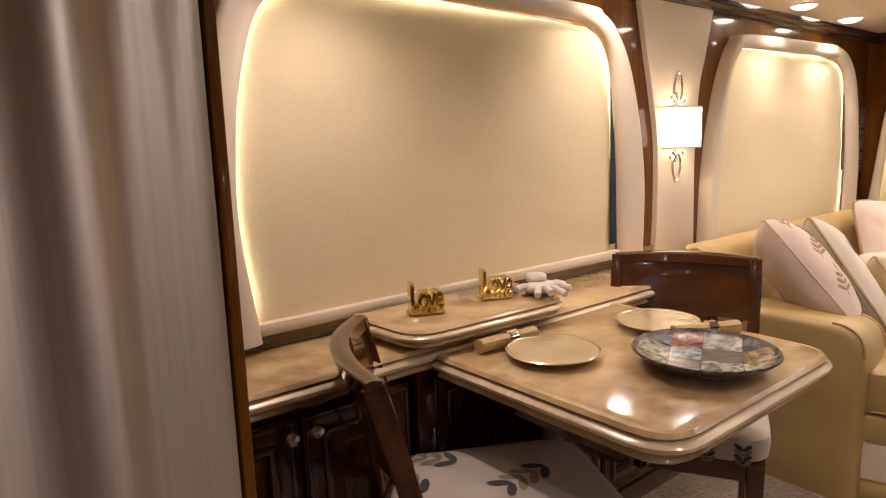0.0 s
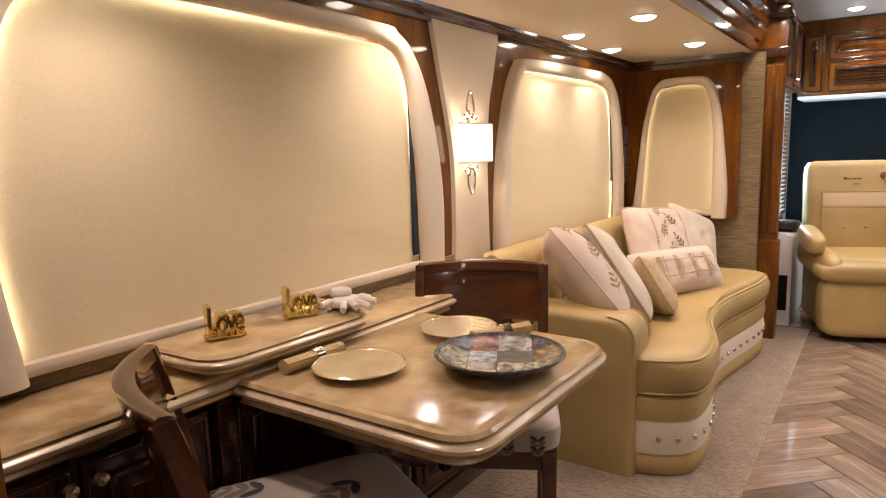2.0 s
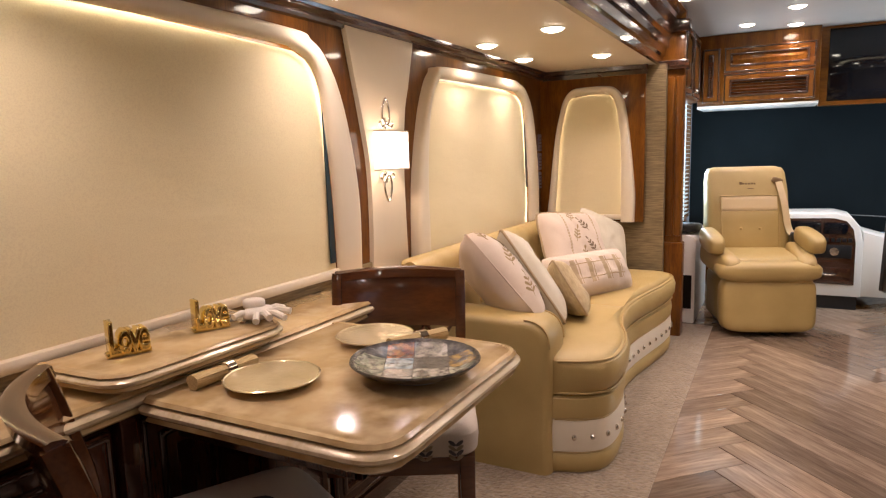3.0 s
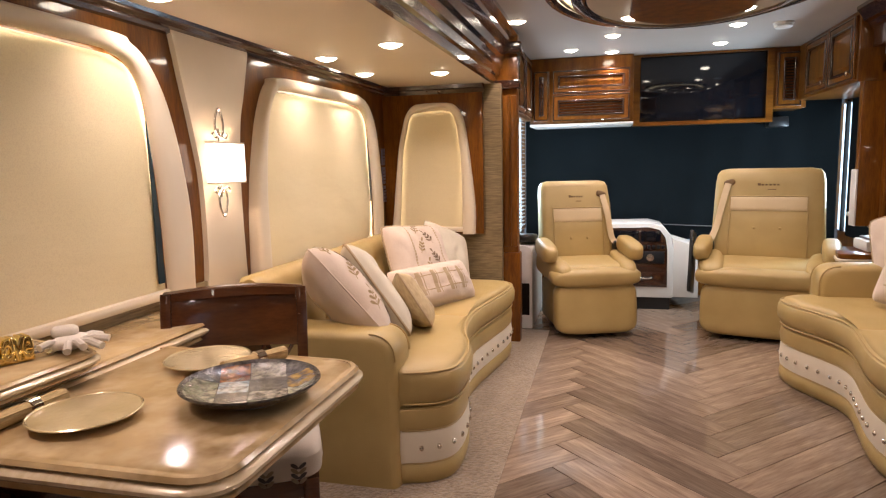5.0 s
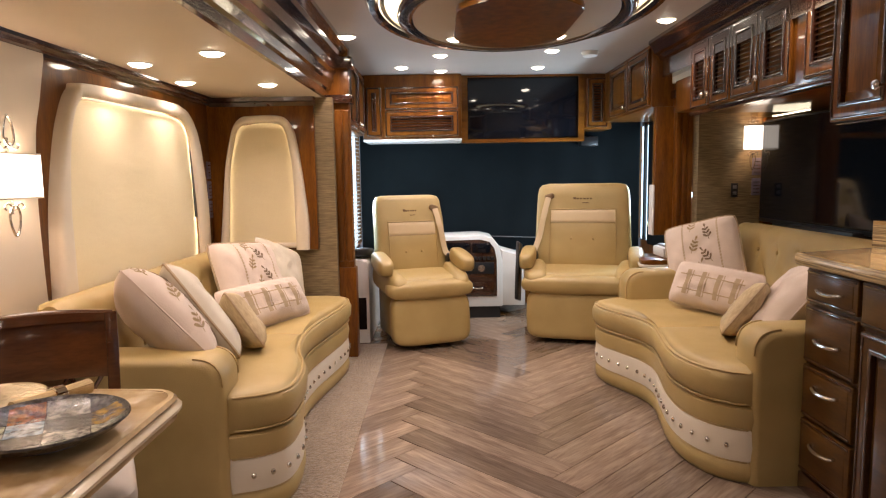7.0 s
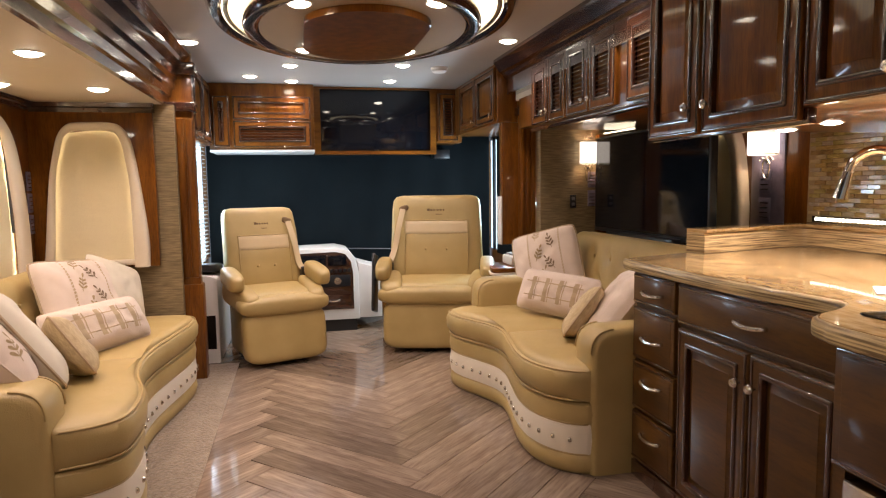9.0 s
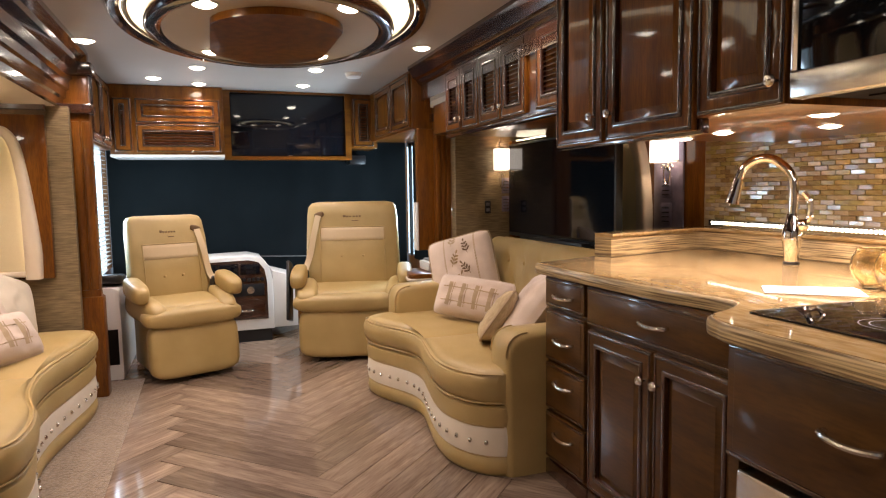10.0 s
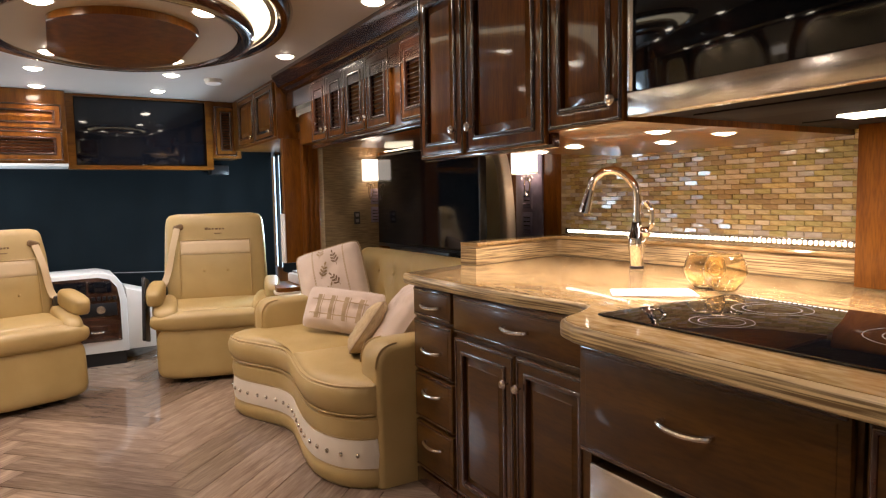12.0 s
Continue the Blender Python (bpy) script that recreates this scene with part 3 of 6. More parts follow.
oval_ring("outer_rim", 1.04, 0.69, [(-0.02, 2.069), (-0.025, 2.045), (-0.008, 2.028), (0.02, 2.03), (0.035, 2.045), (0.045, 2.069)], WOOD_DARK, "black glossy outer rim")
part("cove", prism(ellipse(1.03, 0.68), "z", 2.058, 2.068), COVE, oval, "glowing cream cove")
oval_ring("cove_bead", 0.985, 0.635, [(0, 2.062), (0.0, 2.046), (0.012, 2.042), (0.024, 2.046), (0.024, 2.062)], GOLD_PLATE)
part("inner_disc", prism(ellipse(0.755, 0.545), "z", 1.986, 2.059, 0.006), DISC_VINYL, oval, "tan padded disc")
oval_ring("inner_rim", 0.765, 0.555, [(-0.055, 1.985), (-0.045, 1.975), (-0.015, 1.970), (0.012, 1.976), (0.022, 1.992), (0.02, 2.03), (-0.02, 2.04)], WOOD_DARK, "black glossy inner rim")
cut = []
for i in range(64):
    a = 2 * math.pi * i / 64
    cut.append((CX + 0.54 * math.cos(a), CY + max(-0.29, min(0.29, 0.36 * math.sin(a)))))
part("centre_panel", prism(cut, "z", 1.955, 1.9855, 0.008), WOOD, oval, "dark cherry centre panel")
smoke = thing("smoke_detector", "small white round smoke detector on ceiling", "smoke detector", pose(4.94, -1.15, CEIL_Z))
part("base", lathe([(0.0, 0), (0.062, 0), (0.062, -0.012), (0.0, -0.012)], n=24), WHITE_PLASTIC, smoke)
part("cover", lathe([(0.055, -0.011), (0.055, -0.026), (0.045, -0.034), (0.0005, -0.036)], n=24), WHITE_PLASTIC, smoke)


# ---- cabinet doors and drawers ----
def rim_frame(x0, x1, z0, z1, w, ya, yb, bev):
    """One rectangular moulding of width w between two depths."""
    bm = ring_prism(rect(x0, x1, z0, z1), rect(x0 + w, x1 - w, z0 + w, z1 - w), "y", *sorted((ya, yb)))
    bmesh.ops.bevel(bm, geom=bm.edges[:], offset=bev, segments=2, profile=0.5, affect="EDGES")
    return bm


def raised_door(parent, x0, x1, z0, z1, y, mat=None, name="door", knob=None, handle=False, out=1, louvre=False):
    """A framed door in the plane y whose face looks along out * y. Local to the parent."""
    w = 0.052
    yo = lambda d: y + out * d
    f = rim_frame(x0, x1, z0, z1, w, yo(-0.002), yo(0.018), 0.004)
    mat = mat or WOOD
    d = part(name, f, mat, parent)
    xi0, xi1, zi0, zi1 = x0 + w, x1 - w, z0 + w, z1 - w
    part("bead", rim_frame(xi0 - 0.008, xi1 + 0.008, zi0 - 0.008, zi1 + 0.008, 0.018, yo(-0.001), yo(0.024), 0.005), WOOD_DARK, d)
    part("bead", rim_frame(x0 + 0.004, x1 - 0.004, z0 + 0.004, z1 - 0.004, 0.012, yo(-0.001), yo(0.022), 0.004), WOOD_DARK, d)
    if louvre:
        # dark sheet whose colour gives the shadow between the slats
        part("backing", box(xi0, xi1, *sorted((yo(-0.004), yo(-0.001))), zi0, zi1), SHADOW_BLACK, d)
        n = max(3, int((zi1 - zi0 - 0.02) / 0.021))
        for k in range(n):
            zc = zi0 + 0.014 + (zi1 - zi0 - 0.024) * (k + 0.5) / n
            part("slat", placed(box(xi0 + 0.008, xi1 - 0.008, -0.008, 0.008, -0.002, 0.002, 0.001, 1), pose(0, yo(0.008), zc, out * -38)), WOOD_DARK, d)
    else:
        p = [(xi0 + 0.008, zi0 + 0.008), (xi1 - 0.008, zi0 + 0.008), (xi1 - 0.008, zi1 - 0.008), (xi0 + 0.008, zi1 - 0.008)]
        rows = []
        for inset, dd in ((0, -0.002), (0, 0.003), (0.03, 0.014), (0.032, 0.0165)):
            q = [(p[0][0] + inset, p[0][1] + inset), (p[1][0] - inset, p[1][1] + inset), (p[2][0] - inset, p[2][1] - inset), (p[3][0] + inset, p[3][1] - inset)]
            rows.append([(u, yo(dd), v) for u, v in q])
        part("panel", loft(rows), mat, d)
    if knob:
        part("knob", placed(lathe([(0.0005, 0), (0.006, 0), (0.005, 0.012), (0.012, 0.018), (0.016, 0.026), (0.012, 0.033), (0.0005, 0.035)], n=14), Matrix.Translation((knob[0], yo(0.018), knob[1])) @ pose(0, 0, 0, -90 * out)), NICKEL, d, "faceted nickel knob")
    if handle:
        cx, cz = (x0 + x1) / 2, (z0 + z1) / 2
        pull(d, cx, yo(0.018), cz, out)
    return d


def pull(parent, cx, y, cz, out=1, w=0.062):
    pts = smooth_line([(cx - w, y, cz), (cx - w, y + out * 0.018, cz), (cx - w * 0.6, y + out * 0.028, cz - 0.003), (cx, y + out * 0.031, cz - 0.005), (cx + w * 0.6, y + out * 0.028, cz - 0.003), (cx + w, y + out * 0.018, cz), (cx + w, y, cz)], 5)
    part("handle", tube(pts, 0.007, 8), NICKEL, parent, "curved polished nickel pull")


def slab_drawer(parent, x0, x1, z0, z1, y, out=1, handle=True, name="drawer", hx=None, hz=None):
    d = part(name, box(x0, x1, *sorted((y - out * 0.002, y + out * 0.018)), z0, z1, 0.006), WOOD_SATIN, parent)
    for za in (z1 - 0.016, z0 + 0.006):
        part("bead", box(x0 + 0.006, x1 - 0.006, *sorted((y, y + out * 0.022)), za, za + 0.01, 0.003), WOOD_DARK, d)
    part("field", box(x0 + 0.022, x1 - 0.022, *sorted((y, y + out * 0.0205)), z0 + 0.022, z1 - 0.022, 0.004), WOOD_SATIN, d)
    if handle:
        pull(d, hx if hx is not None else (x0 + x1) / 2, y + out * 0.02, hz if hz is not None else (z0 + z1) / 2, out)
    return d


# ---- kitchen ----
cab = thing("drawer_cabinet", "dark cherry base cabinet with four drawers", "cabinet")
part("body", bm_join(box(2.345, 2.665, -2.5, -1.475, 0.0, 0.866, 0.003)), WOOD_SATIN, cab)
for z0, z1, hz in ((0.738, 0.862, 0.795), (0.512, 0.726, 0.612), (0.302, 0.500, 0.435), (0.085, 0.290, 0.219)):
    slab_drawer(cab, 2.355, 2.655, z0, z1, -1.473, hz=hz, hx=2.49)
part("foot_trim", box(2.345, 2.67, -1.53, -1.462, 0.0, 0.07, 0.006), WOOD_DARK, cab)

cab = thing("sink_cabinet", "dark cherry sink cabinet with two raised panel doors", "cabinet")
part("body", box(1.46, 2.343, -2.5, -1.475, 0.0, 0.866, 0.003), WOOD_SATIN, cab)
slab_drawer(cab, 1.60, 2.335, 0.715, 0.862, -1.473, hx=1.936, hz=0.791)
raised_door(cab, 1.955, 2.33, 0.085, 0.70, -1.473, WOOD_SATIN, knob=(1.985, 0.60))
raised_door(cab, 1.58, 1.945, 0.085, 0.70, -1.473, WOOD_SATIN, knob=(1.915, 0.60))
part("foot_trim", box(1.46, 2.343, -1.53, -1.464, 0.0, 0.07, 0.006), WOOD_DARK, cab)

cab = thing("cooktop_cabinet", "dark cherry base cabinet under the cooktop", "cabinet")
part("body", bm_join(box(0.79, 1.458, -2.5, -1.305, 0.58, 0.866, 0.003), box(0.79, 0.83, -2.5, -1.305, 0, 0.58), box(1.43, 1.458, -2.5, -1.305, 0, 0.58), box(0.83, 1.43, -2.5, -2.0, 0, 0.58)), WOOD_SATIN, cab)
slab_drawer(cab, 0.80, 1.452, 0.585, 0.862, -1.303, hx=1.125, hz=0.738)
dish = thing("dishwasher_drawer", "brushed steel dishwasher drawer under the cooktop", "dishwasher")
part("front", box(0.84, 1.42, -1.98, -1.285, 0.06, 0.565, 0.01), STEEL_H, dish)
part("grip_recess", box(1.00, 1.26, -1.2845, -1.281, 0.50, 0.535, 0.001), BLACK, dish)
cab = thing("end_cabinet", "dark cherry base cabinet with raised panel door", "cabinet")
part("body", box(0.15, 0.786, -2.5, -1.305, 0.0, 0.866, 0.003), WOOD_SATIN, cab)
raised_door(cab, 0.42, 0.775, 0.085, 0.855, -1.303, WOOD_SATIN, knob=(0.74, 0.62))
raised_door(cab, 0.16, 0.41, 0.085, 0.855, -1.303, WOOD_SATIN)

# worktop with stepped front edge
front = [(2.72, -1.455)] + smooth_line([(2.66, -1.448), (2.3, -1.452), (1.95, -1.468), (1.72, -1.50), (1.63, -1.49), (1.565, -1.40), (1.52, -1.30), (1.45, -1.265), (1.35, -1.254), (0.8, -1.25), (0.15, -1.25)], 6)
outline = front + [(0.15, -2.6), (3.03, -2.6), (2.94, -2.16), (2.87, -1.94)]
worktop = thing("kitchen_worktop", "golden brown granite worktop with layered edge", "worktop")
bm = prism(outline, "z", 0.872, 0.912, 0.006)
part("slab", bm, GRANITE, worktop)
edge_path = [(x, y, 0.89) for x, y in [(2.87, -1.94), (2.79, -1.66), *front]]
part("edge", sweep([(0.0, -0.022), (0.008, -0.022), (0.012, -0.018), (0.013, -0.004), (0.013, 0.008), (0.011, 0.015), (0.006, 0.019), (0.0, 0.0205)], [(x, y, z) for x, y, z in edge_path]), GRANITE_EDGE, worktop, "layered moulded granite edge")
ledge_path = smooth_line([(2.815, -1.84), (2.88, -2.10), (2.945, -2.36), (2.93, -2.50), (2.80, -2.545), (2.5, -2.55), (1.38, -2.55)], 7)
part("ledge", sweep([(0.05, 0.0), (0.05, 0.075), (0.045, 0.088), (-0.05, 0.088), (-0.05, 0.0)], [(x, y, 0.9125) for x, y in ledge_path]), GRANITE_EDGE, worktop, "raised granite splash ledge")
part("ledge_cap", sweep([(0.058, 0.0), (0.062, 0.008), (0.058, 0.016), (-0.05, 0.016), (-0.05, 0.0)], [(x, y, 1.0) for x, y in ledge_path]), GRANITE, worktop)

hob = thing("cooktop", "black glass induction cooktop set in the worktop", "cooktop")
part("glass", prism(rect(0.62, 1.50, -1.95, -1.385, 0.02), "z", 0.9125, 0.917, 0.002), HOB_GLASS, hob)
for cx, cy, r in ((1.27, -1.80, 0.10), (1.24, -1.55, 0.075), (0.86, -1.72, 0.13)):
    for k in (1.0, 0.72):
        part("ring_mark", ring_prism([(cx + r * k * math.cos(a), cy + r * k * math.sin(a)) for a in [2 * math.pi * i / 40 for i in range(40)]], [(cx + (r * k - 0.002) * math.cos(a), cy + (r * k - 0.002) * math.sin(a)) for a in [2 * math.pi * i / 40 for i in range(40)]], "z", 0.9168, 0.9175), GREY_PLASTIC, hob)

fau = thing("kitchen_faucet", "tall chrome gooseneck kitchen faucet", "faucet", pose(2.20, -2.30, 0.9125, 0, 0, 34))
part("base", lathe([(0.0005, 0), (0.030, 0), (0.030, 0.008), (0.024, 0.012), (0.0005, 0.012)], n=24), BLACK, fau)
part("body", lathe([(0.0005, 0.011), (0.026, 0.012), (0.029, 0.05), (0.038, 0.10), (0.035, 0.135), (0.025, 0.17), (0.021, 0.20), (0.0005, 0.20)], n=24), CHROME, fau)
neck = smooth_line([(0, 0, 0.17), (0, 0, 0.30), (0.015, 0, 0.36), (0.07, 0, 0.412), (0.13, 0, 0.418), (0.18, 0, 0.385), (0.20, 0, 0.335)], 7)
part("spout", tube(neck, 0.0180, 12, (0, 1, 0)), CHROME, fau, "arched chrome spout")
part("spray_head", placed(lathe([(0.0005, 0), (0.018, 0), (0.021, -0.03), (0.027, -0.085), (0.030, -0.105), (0.0005, -0.10)], n=20), pose(0.198, 0, 0.342, 0, -14)), CHROME, fau)
part("lever_hub", placed(puff(0.05, 0.05, 0.05, 1, 1), pose(-0.035, 0.0, 0.155)), CHROME, fau)
part("lever", tube(smooth_line([(-0.045, 0, 0.16), (-0.06, 0, 0.20), (-0.058, 0, 0.25), (-0.035, 0, 0.285)], 6), 0.012, 8, (0, 1, 0)), CHROME, fau)


def votive(m):
    t = thing("amber_votive", "round amber crackle glass votive on worktop", "glass votive", m, "amber votives")
    part("bowl", lathe([(0.0005, 0.0), (0.03, 0.0), (0.036, 0.004), (0.058, 0.03), (0.067, 0.06), (0.062, 0.09), (0.05, 0.112), (0.052, 0.118), (0.047, 0.117), (0.058, 0.088), (0.063, 0.06), (0.054, 0.033), (0.03, 0.008), (0.0005, 0.007)], n=28), AMBER, t)
    return t


vot = votive(pose(1.655, -2.03, 0.9125))
copy_thing(vot, pose(1.545, -1.985, 0.9175))
nap = thing("paper_napkin", "white folded paper napkin on the worktop", "napkin")
part("sheet", placed(box(-0.13, 0.13, -0.07, 0.07, 0, 0.0025, 0.001), pose(1.672, -1.80, 0.9128, 0, 0, 48)), PAPER, nap)
part("sheet", placed(box(-0.12, 0.125, -0.065, 0.06, 0, 0.002, 0.0008), pose(1.675, -1.805, 0.9156, 0, 0.6, 50)), PAPER, nap)

# upper kitchen cabinets
UY = -1.48
cab = thing("upper_cabinet", "glossy cherry upper cabinet with three raised doors", "cabinet")
part("body", box(1.475, 2.575, -2.6, UY, 1.42, 2.04, 0.003), WOOD, cab)
raised_door(cab, 2.25, 2.575, 1.385, 2.03, UY, knob=(2.30, 1.478))
raised_door(cab, 1.795, 2.235, 1.385, 2.03, UY, knob=(2.19, 1.478))
raised_door(cab, 1.478, 1.78, 1.42, 2.03, UY, knob=(1.50, 1.478))
part("light_rail", box(1.78, 2.575, UY - 0.03, UY - 0.004, 1.375, 1.42, 0.004), WOOD_DARK, cab)
part("crown", prism([(UY, 2.03), (UY + 0.03, 2.035), (UY + 0.05, 2.055), (UY + 0.055, 2.069), (UY, 2.069)], "x", 0.0, 2.60), WOOD_DARK, cab)
cab2 = thing("microwave_cabinet", "cherry cabinet enclosing the microwave", "cabinet")
part("body", bm_join(box(0.15, 0.78, -2.6, UY, 1.44, 2.04, 0.003), box(0.78, 1.474, -2.6, UY - 0.05, 1.86, 2.04, 0.003)), WOOD, cab2)
mw = thing("microwave", "stainless steel over-range microwave with dark glass", "microwave")
part("case", box(0.79, 1.47, -2.55, UY - 0.02, 1.45, 1.855, 0.006), BLACK, mw)
part("door_glass", box(0.80, 1.445, UY - 0.021, UY + 0.015, 1.488, 1.85, 0.006), BLACK_GLASS, mw)
part("steel_band", box(0.79, 1.462, UY - 0.021, UY + 0.022, 1.428, 1.492, 0.006), STEEL_H, mw, "brushed steel lower band")
part("steel_edge", box(1.443, 1.462, UY - 0.021, UY + 0.020, 1.492, 1.855, 0.003), STEEL_H, mw)
part("vent_plate", box(0.80, 1.46, -2.54, -1.505, 1.437, 1.4505), SHADOW_BLACK, mw)
for y in (-1.75, -2.25):
    part("grease_filter", box(0.86, 1.40, y - 0.11, y + 0.11, 1.433, 1.4375, 0.001), SHADOW_BLACK, mw)
part("hood_lamp", box(1.0, 1.25, -2.15, -2.05, 1.431, 1.438), GLOW, mw, "glowing hood lamp lens")
# pucks at x 1.90 and 2.45 are added for more light on the backsplash
for x, y in ((1.63, -1.77), (1.59, -2.03), (1.90, -2.12), (2.18, -1.93), (2.45, -1.98)):
    puck = copy_thing(dl, pose(x, y, 1.4195) @ Matrix.Diagonal((0.72, 0.72, 0.5, 1.0)))
    lamp("under_cabinet_light", "SPOT", (x, y, 1.400), 19.0, WARM, 0.03, cone=140, blend=0.8)
lamp("hood_light", "AREA", (1.12, -1.9, 1.425), 5.0, WARM, 0.2)
structure("panel_end_kitchen", box(0.15, 1.37, -2.6, -2.40, 0.9125, 1.44, 0.004), WOOD, "cherry boxed panel at the end of the backsplash", "wall panel")

led = thing("led_bead_strip", "strip of glowing light beads along the backsplash", "light strip")
part("channel", box(1.38, 2.98, -2.597, -2.588, 1.022, 1.05, 0.002), NICKEL, led)
bead_bm = [placed(puff(0.014, 0.008, 0.018, 0.8, 0.8, 8, 6), pose(1.395 + 0.0205 * k, -2.586, 1.036)) for k in range(77)]
tagged(part("bead", bm_join(*bead_bm), BEAD, led), kind="stuff")

# louvred cabinets above the television
lou = thing("louvred_cabinet", "cherry overhead cabinet with louvred doors", "cabinet")
LY = -1.575
part("body", box(2.60, 4.16, -2.597, LY, 1.565, 1.96, 0.003), WOOD, lou)
for a, b in ((3.875, 4.13), (3.615, 3.86), (3.325, 3.60), (3.04, 3.31), (2.64, 2.93)):
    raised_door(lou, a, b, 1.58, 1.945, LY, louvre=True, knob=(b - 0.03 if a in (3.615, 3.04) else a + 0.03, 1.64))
part("light_rail", box(2.60, 4.16, LY - 0.03, LY + 0.012, 1.545, 1.57, 0.004), WOOD_DARK, lou)
part("crown", prism([(LY, 1.945), (LY + 0.025, 1.95), (LY + 0.04, 1.97), (LY + 0.075, 1.985), (LY + 0.085, 2.005), (LY, 2.01)], "x", 2.60, 4.4), WOOD_DARK, lou)
part("soffit", box(4.162, 4.497, -2.597, -1.60, 1.60, 1.797, 0.003), WOOD, lou)
part("underside_lamp", box(4.0, 4.40, -2.19, -2.175, 1.557, 1.564), COVE, lou, "glowing strip under the cabinet")

# television on its lift behind the sofa
tv = thing("television", "large black flat television behind the sofa", "television")
part("bezel", box(3.155, 4.452, -2.185, -2.14, 0.90, 1.535, 0.006), BLACK, tv)
part("screen", box(3.167, 4.440, -2.1405, -2.137, 0.925, 1.523), SCREEN, tv, "switched off glossy screen")
part("stand", box(3.45, 4.3, -2.24, -2.15, 0.0, 0.90, 0.004), BLACK, tv)
part("soundbar", box(3.4, 4.0, -2.149, -2.085, 0.875, 0.915, 0.008), BLACK, tv)
W4_OUT = ([(0.64, 0.85), (0.65, 1.05), (0.63, 1.25), (0.60, 1.40), (0.56, 1.50), (0.51, 1.55), (0.44, 1.56)], [(0.0, 0.85), (-0.01, 1.05), (0.01, 1.25), (0.04, 1.40), (0.08, 1.50), (0.13, 1.55), (0.20, 1.56)])
W4_IN = ([(0.53, 0.85), (0.54, 1.05), (0.53, 1.25), (0.51, 1.37), (0.48, 1.45), (0.44, 1.49), (0.39, 1.50)], [(0.11, 0.85), (0.10, 1.05), (0.11, 1.25), (0.13, 1.37), (0.16, 1.45), (0.20, 1.49), (0.25, 1.50)])
window("window_4", pose(4.10, WALL_R, 0, 0, 0, 180), W4_OUT, W4_IN, "kitchen side window with cream padded surround", bar=False, strip=LED_DIM)
structure("panel_plaques", box(3.18, 3.43, WALL_R, WALL_R + 0.012, 0.95, 1.56, 0.004), PLAQUE, "slate panel under the sconce", "wall panel")
for z in (1.22, 1.07):
    pq = copy_thing(plate_a, pose(3.31, WALL_R + 0.014, z, 0, 0, 180))
    pq.scale = (1.5, 1, 1.15)
out = thing("wall_outlet", "black double wall outlet on grasscloth", "outlet", pose(4.498, -1.995, 1.10, 0, 0, -90))
part("plate", box(-0.022, 0.022, -0.008, 0, -0.045, 0.045, 0.003), BLACK, out)
for z in (-0.02, 0.02):
    part("socket", box(-0.012, 0.012, -0.0105, -0.0075, z - 0.011, z + 0.011, 0.002), GREY_PLASTIC, out)
structure("trim_post_tv", box(4.44, 4.498, -2.26, -2.16, 0.5, 1.56, 0.006), WOOD, "cherry trim post beside the television", "trim")
pq = copy_thing(plate_a, pose(4.498, -2.135, 1.25, 0, 0, -90))
pq2 = copy_thing(plate_a, pose(4.498, -2.135, 1.12, 0, 0, -90))

# ---- cockpit ----
cab = thing("front_cabinet", "cherry overhead cabinet with grille above the windscreen", "cabinet", pose(5.81, 0, 0, 0, 0, 90))
part("body", box(-0.27, 0.56, -0.45, 0.0, 1.535, 2.066, 0.003), WOOD, cab)
part("lip", box(-0.27, 0.56, -0.45, 0.012, 1.515, 1.535, 0.004), WHITE_PLASTIC, cab)
raised_door(cab, 0.40, 0.53, 1.555, 1.965, 0.0, louvre=True)
raised_door(cab, -0.245, 0.375, 1.775, 1.965, 0.0)
raised_door(cab, -0.245, 0.375, 1.55, 1.77, 0.0, louvre=True)
part("latch", placed(puff(0.02, 0.02, 0.02, 1, 1), pose(-0.03, 0.022, 1.56)), NICKEL, cab)
fc = thing("front_side_cabinet", "narrow cherry cabinet with grille beside the television", "cabinet", pose(5.93, 0, 0, 0, 0, 90))
part("body", box(-1.56, -1.325, -0.35, 0.0, 1.60, 2.066, 0.003), WOOD, fc)
raised_door(fc, -1.525, -1.345, 1.615, 2.03, 0.0, louvre=True)
tvf = thing("front_television", "black flat television in cherry frame above windscreen", "television", pose(5.93, 0, 0, 0, 0, 90))
part("frame", ring_prism(rect(-1.325, -0.272, 1.50, 2.066), rect(-1.275, -0.325, 1.53, 2.05), "y", -0.1, 0.012), WOOD_H, tvf, "cherry frame")
part("backing", box(-1.28, -0.32, -0.3, -0.03, 1.525, 2.055), BLACK, tvf)
part("screen", box(-1.276, -0.324, -0.031, -0.004, 1.531, 2.049, 0.003), SCREEN, tvf, "switched off dark screen")
part("logo_bar", box(-0.82, -0.78, -0.0038, -0.002, 1.536, 1.540), NICKEL, tvf)

sidecab = thing("cockpit_cabinet", "cherry overhead cabinet above the driver window", "cabinet")
part("body", box(4.66, 5.93, BODY_R, -1.50, 1.655, 2.066, 0.003), WOOD, sidecab)
raised_door(sidecab, 4.69, 5.16, 1.67, 2.04, -1.50, knob=(4.73, 1.71))
raised_door(sidecab, 5.18, 5.68, 1.67, 2.04, -1.50, knob=(5.22, 1.71))
sidecab = thing("cockpit_cabinet", "cherry overhead cabinet above the passenger window", "cabinet")
part("body", box(4.92, 5.81, 0.56, BODY_L, 1.565, 2.066, 0.003), WOOD, sidecab)
raised_door(sidecab, 4.94, 5.35, 1.58, 2.05, 0.56, out=-1, knob=(5.31, 1.62))
raised_door(sidecab, 5.37, 5.79, 1.58, 2.05, 0.56, out=-1, knob=(5.41, 1.62))

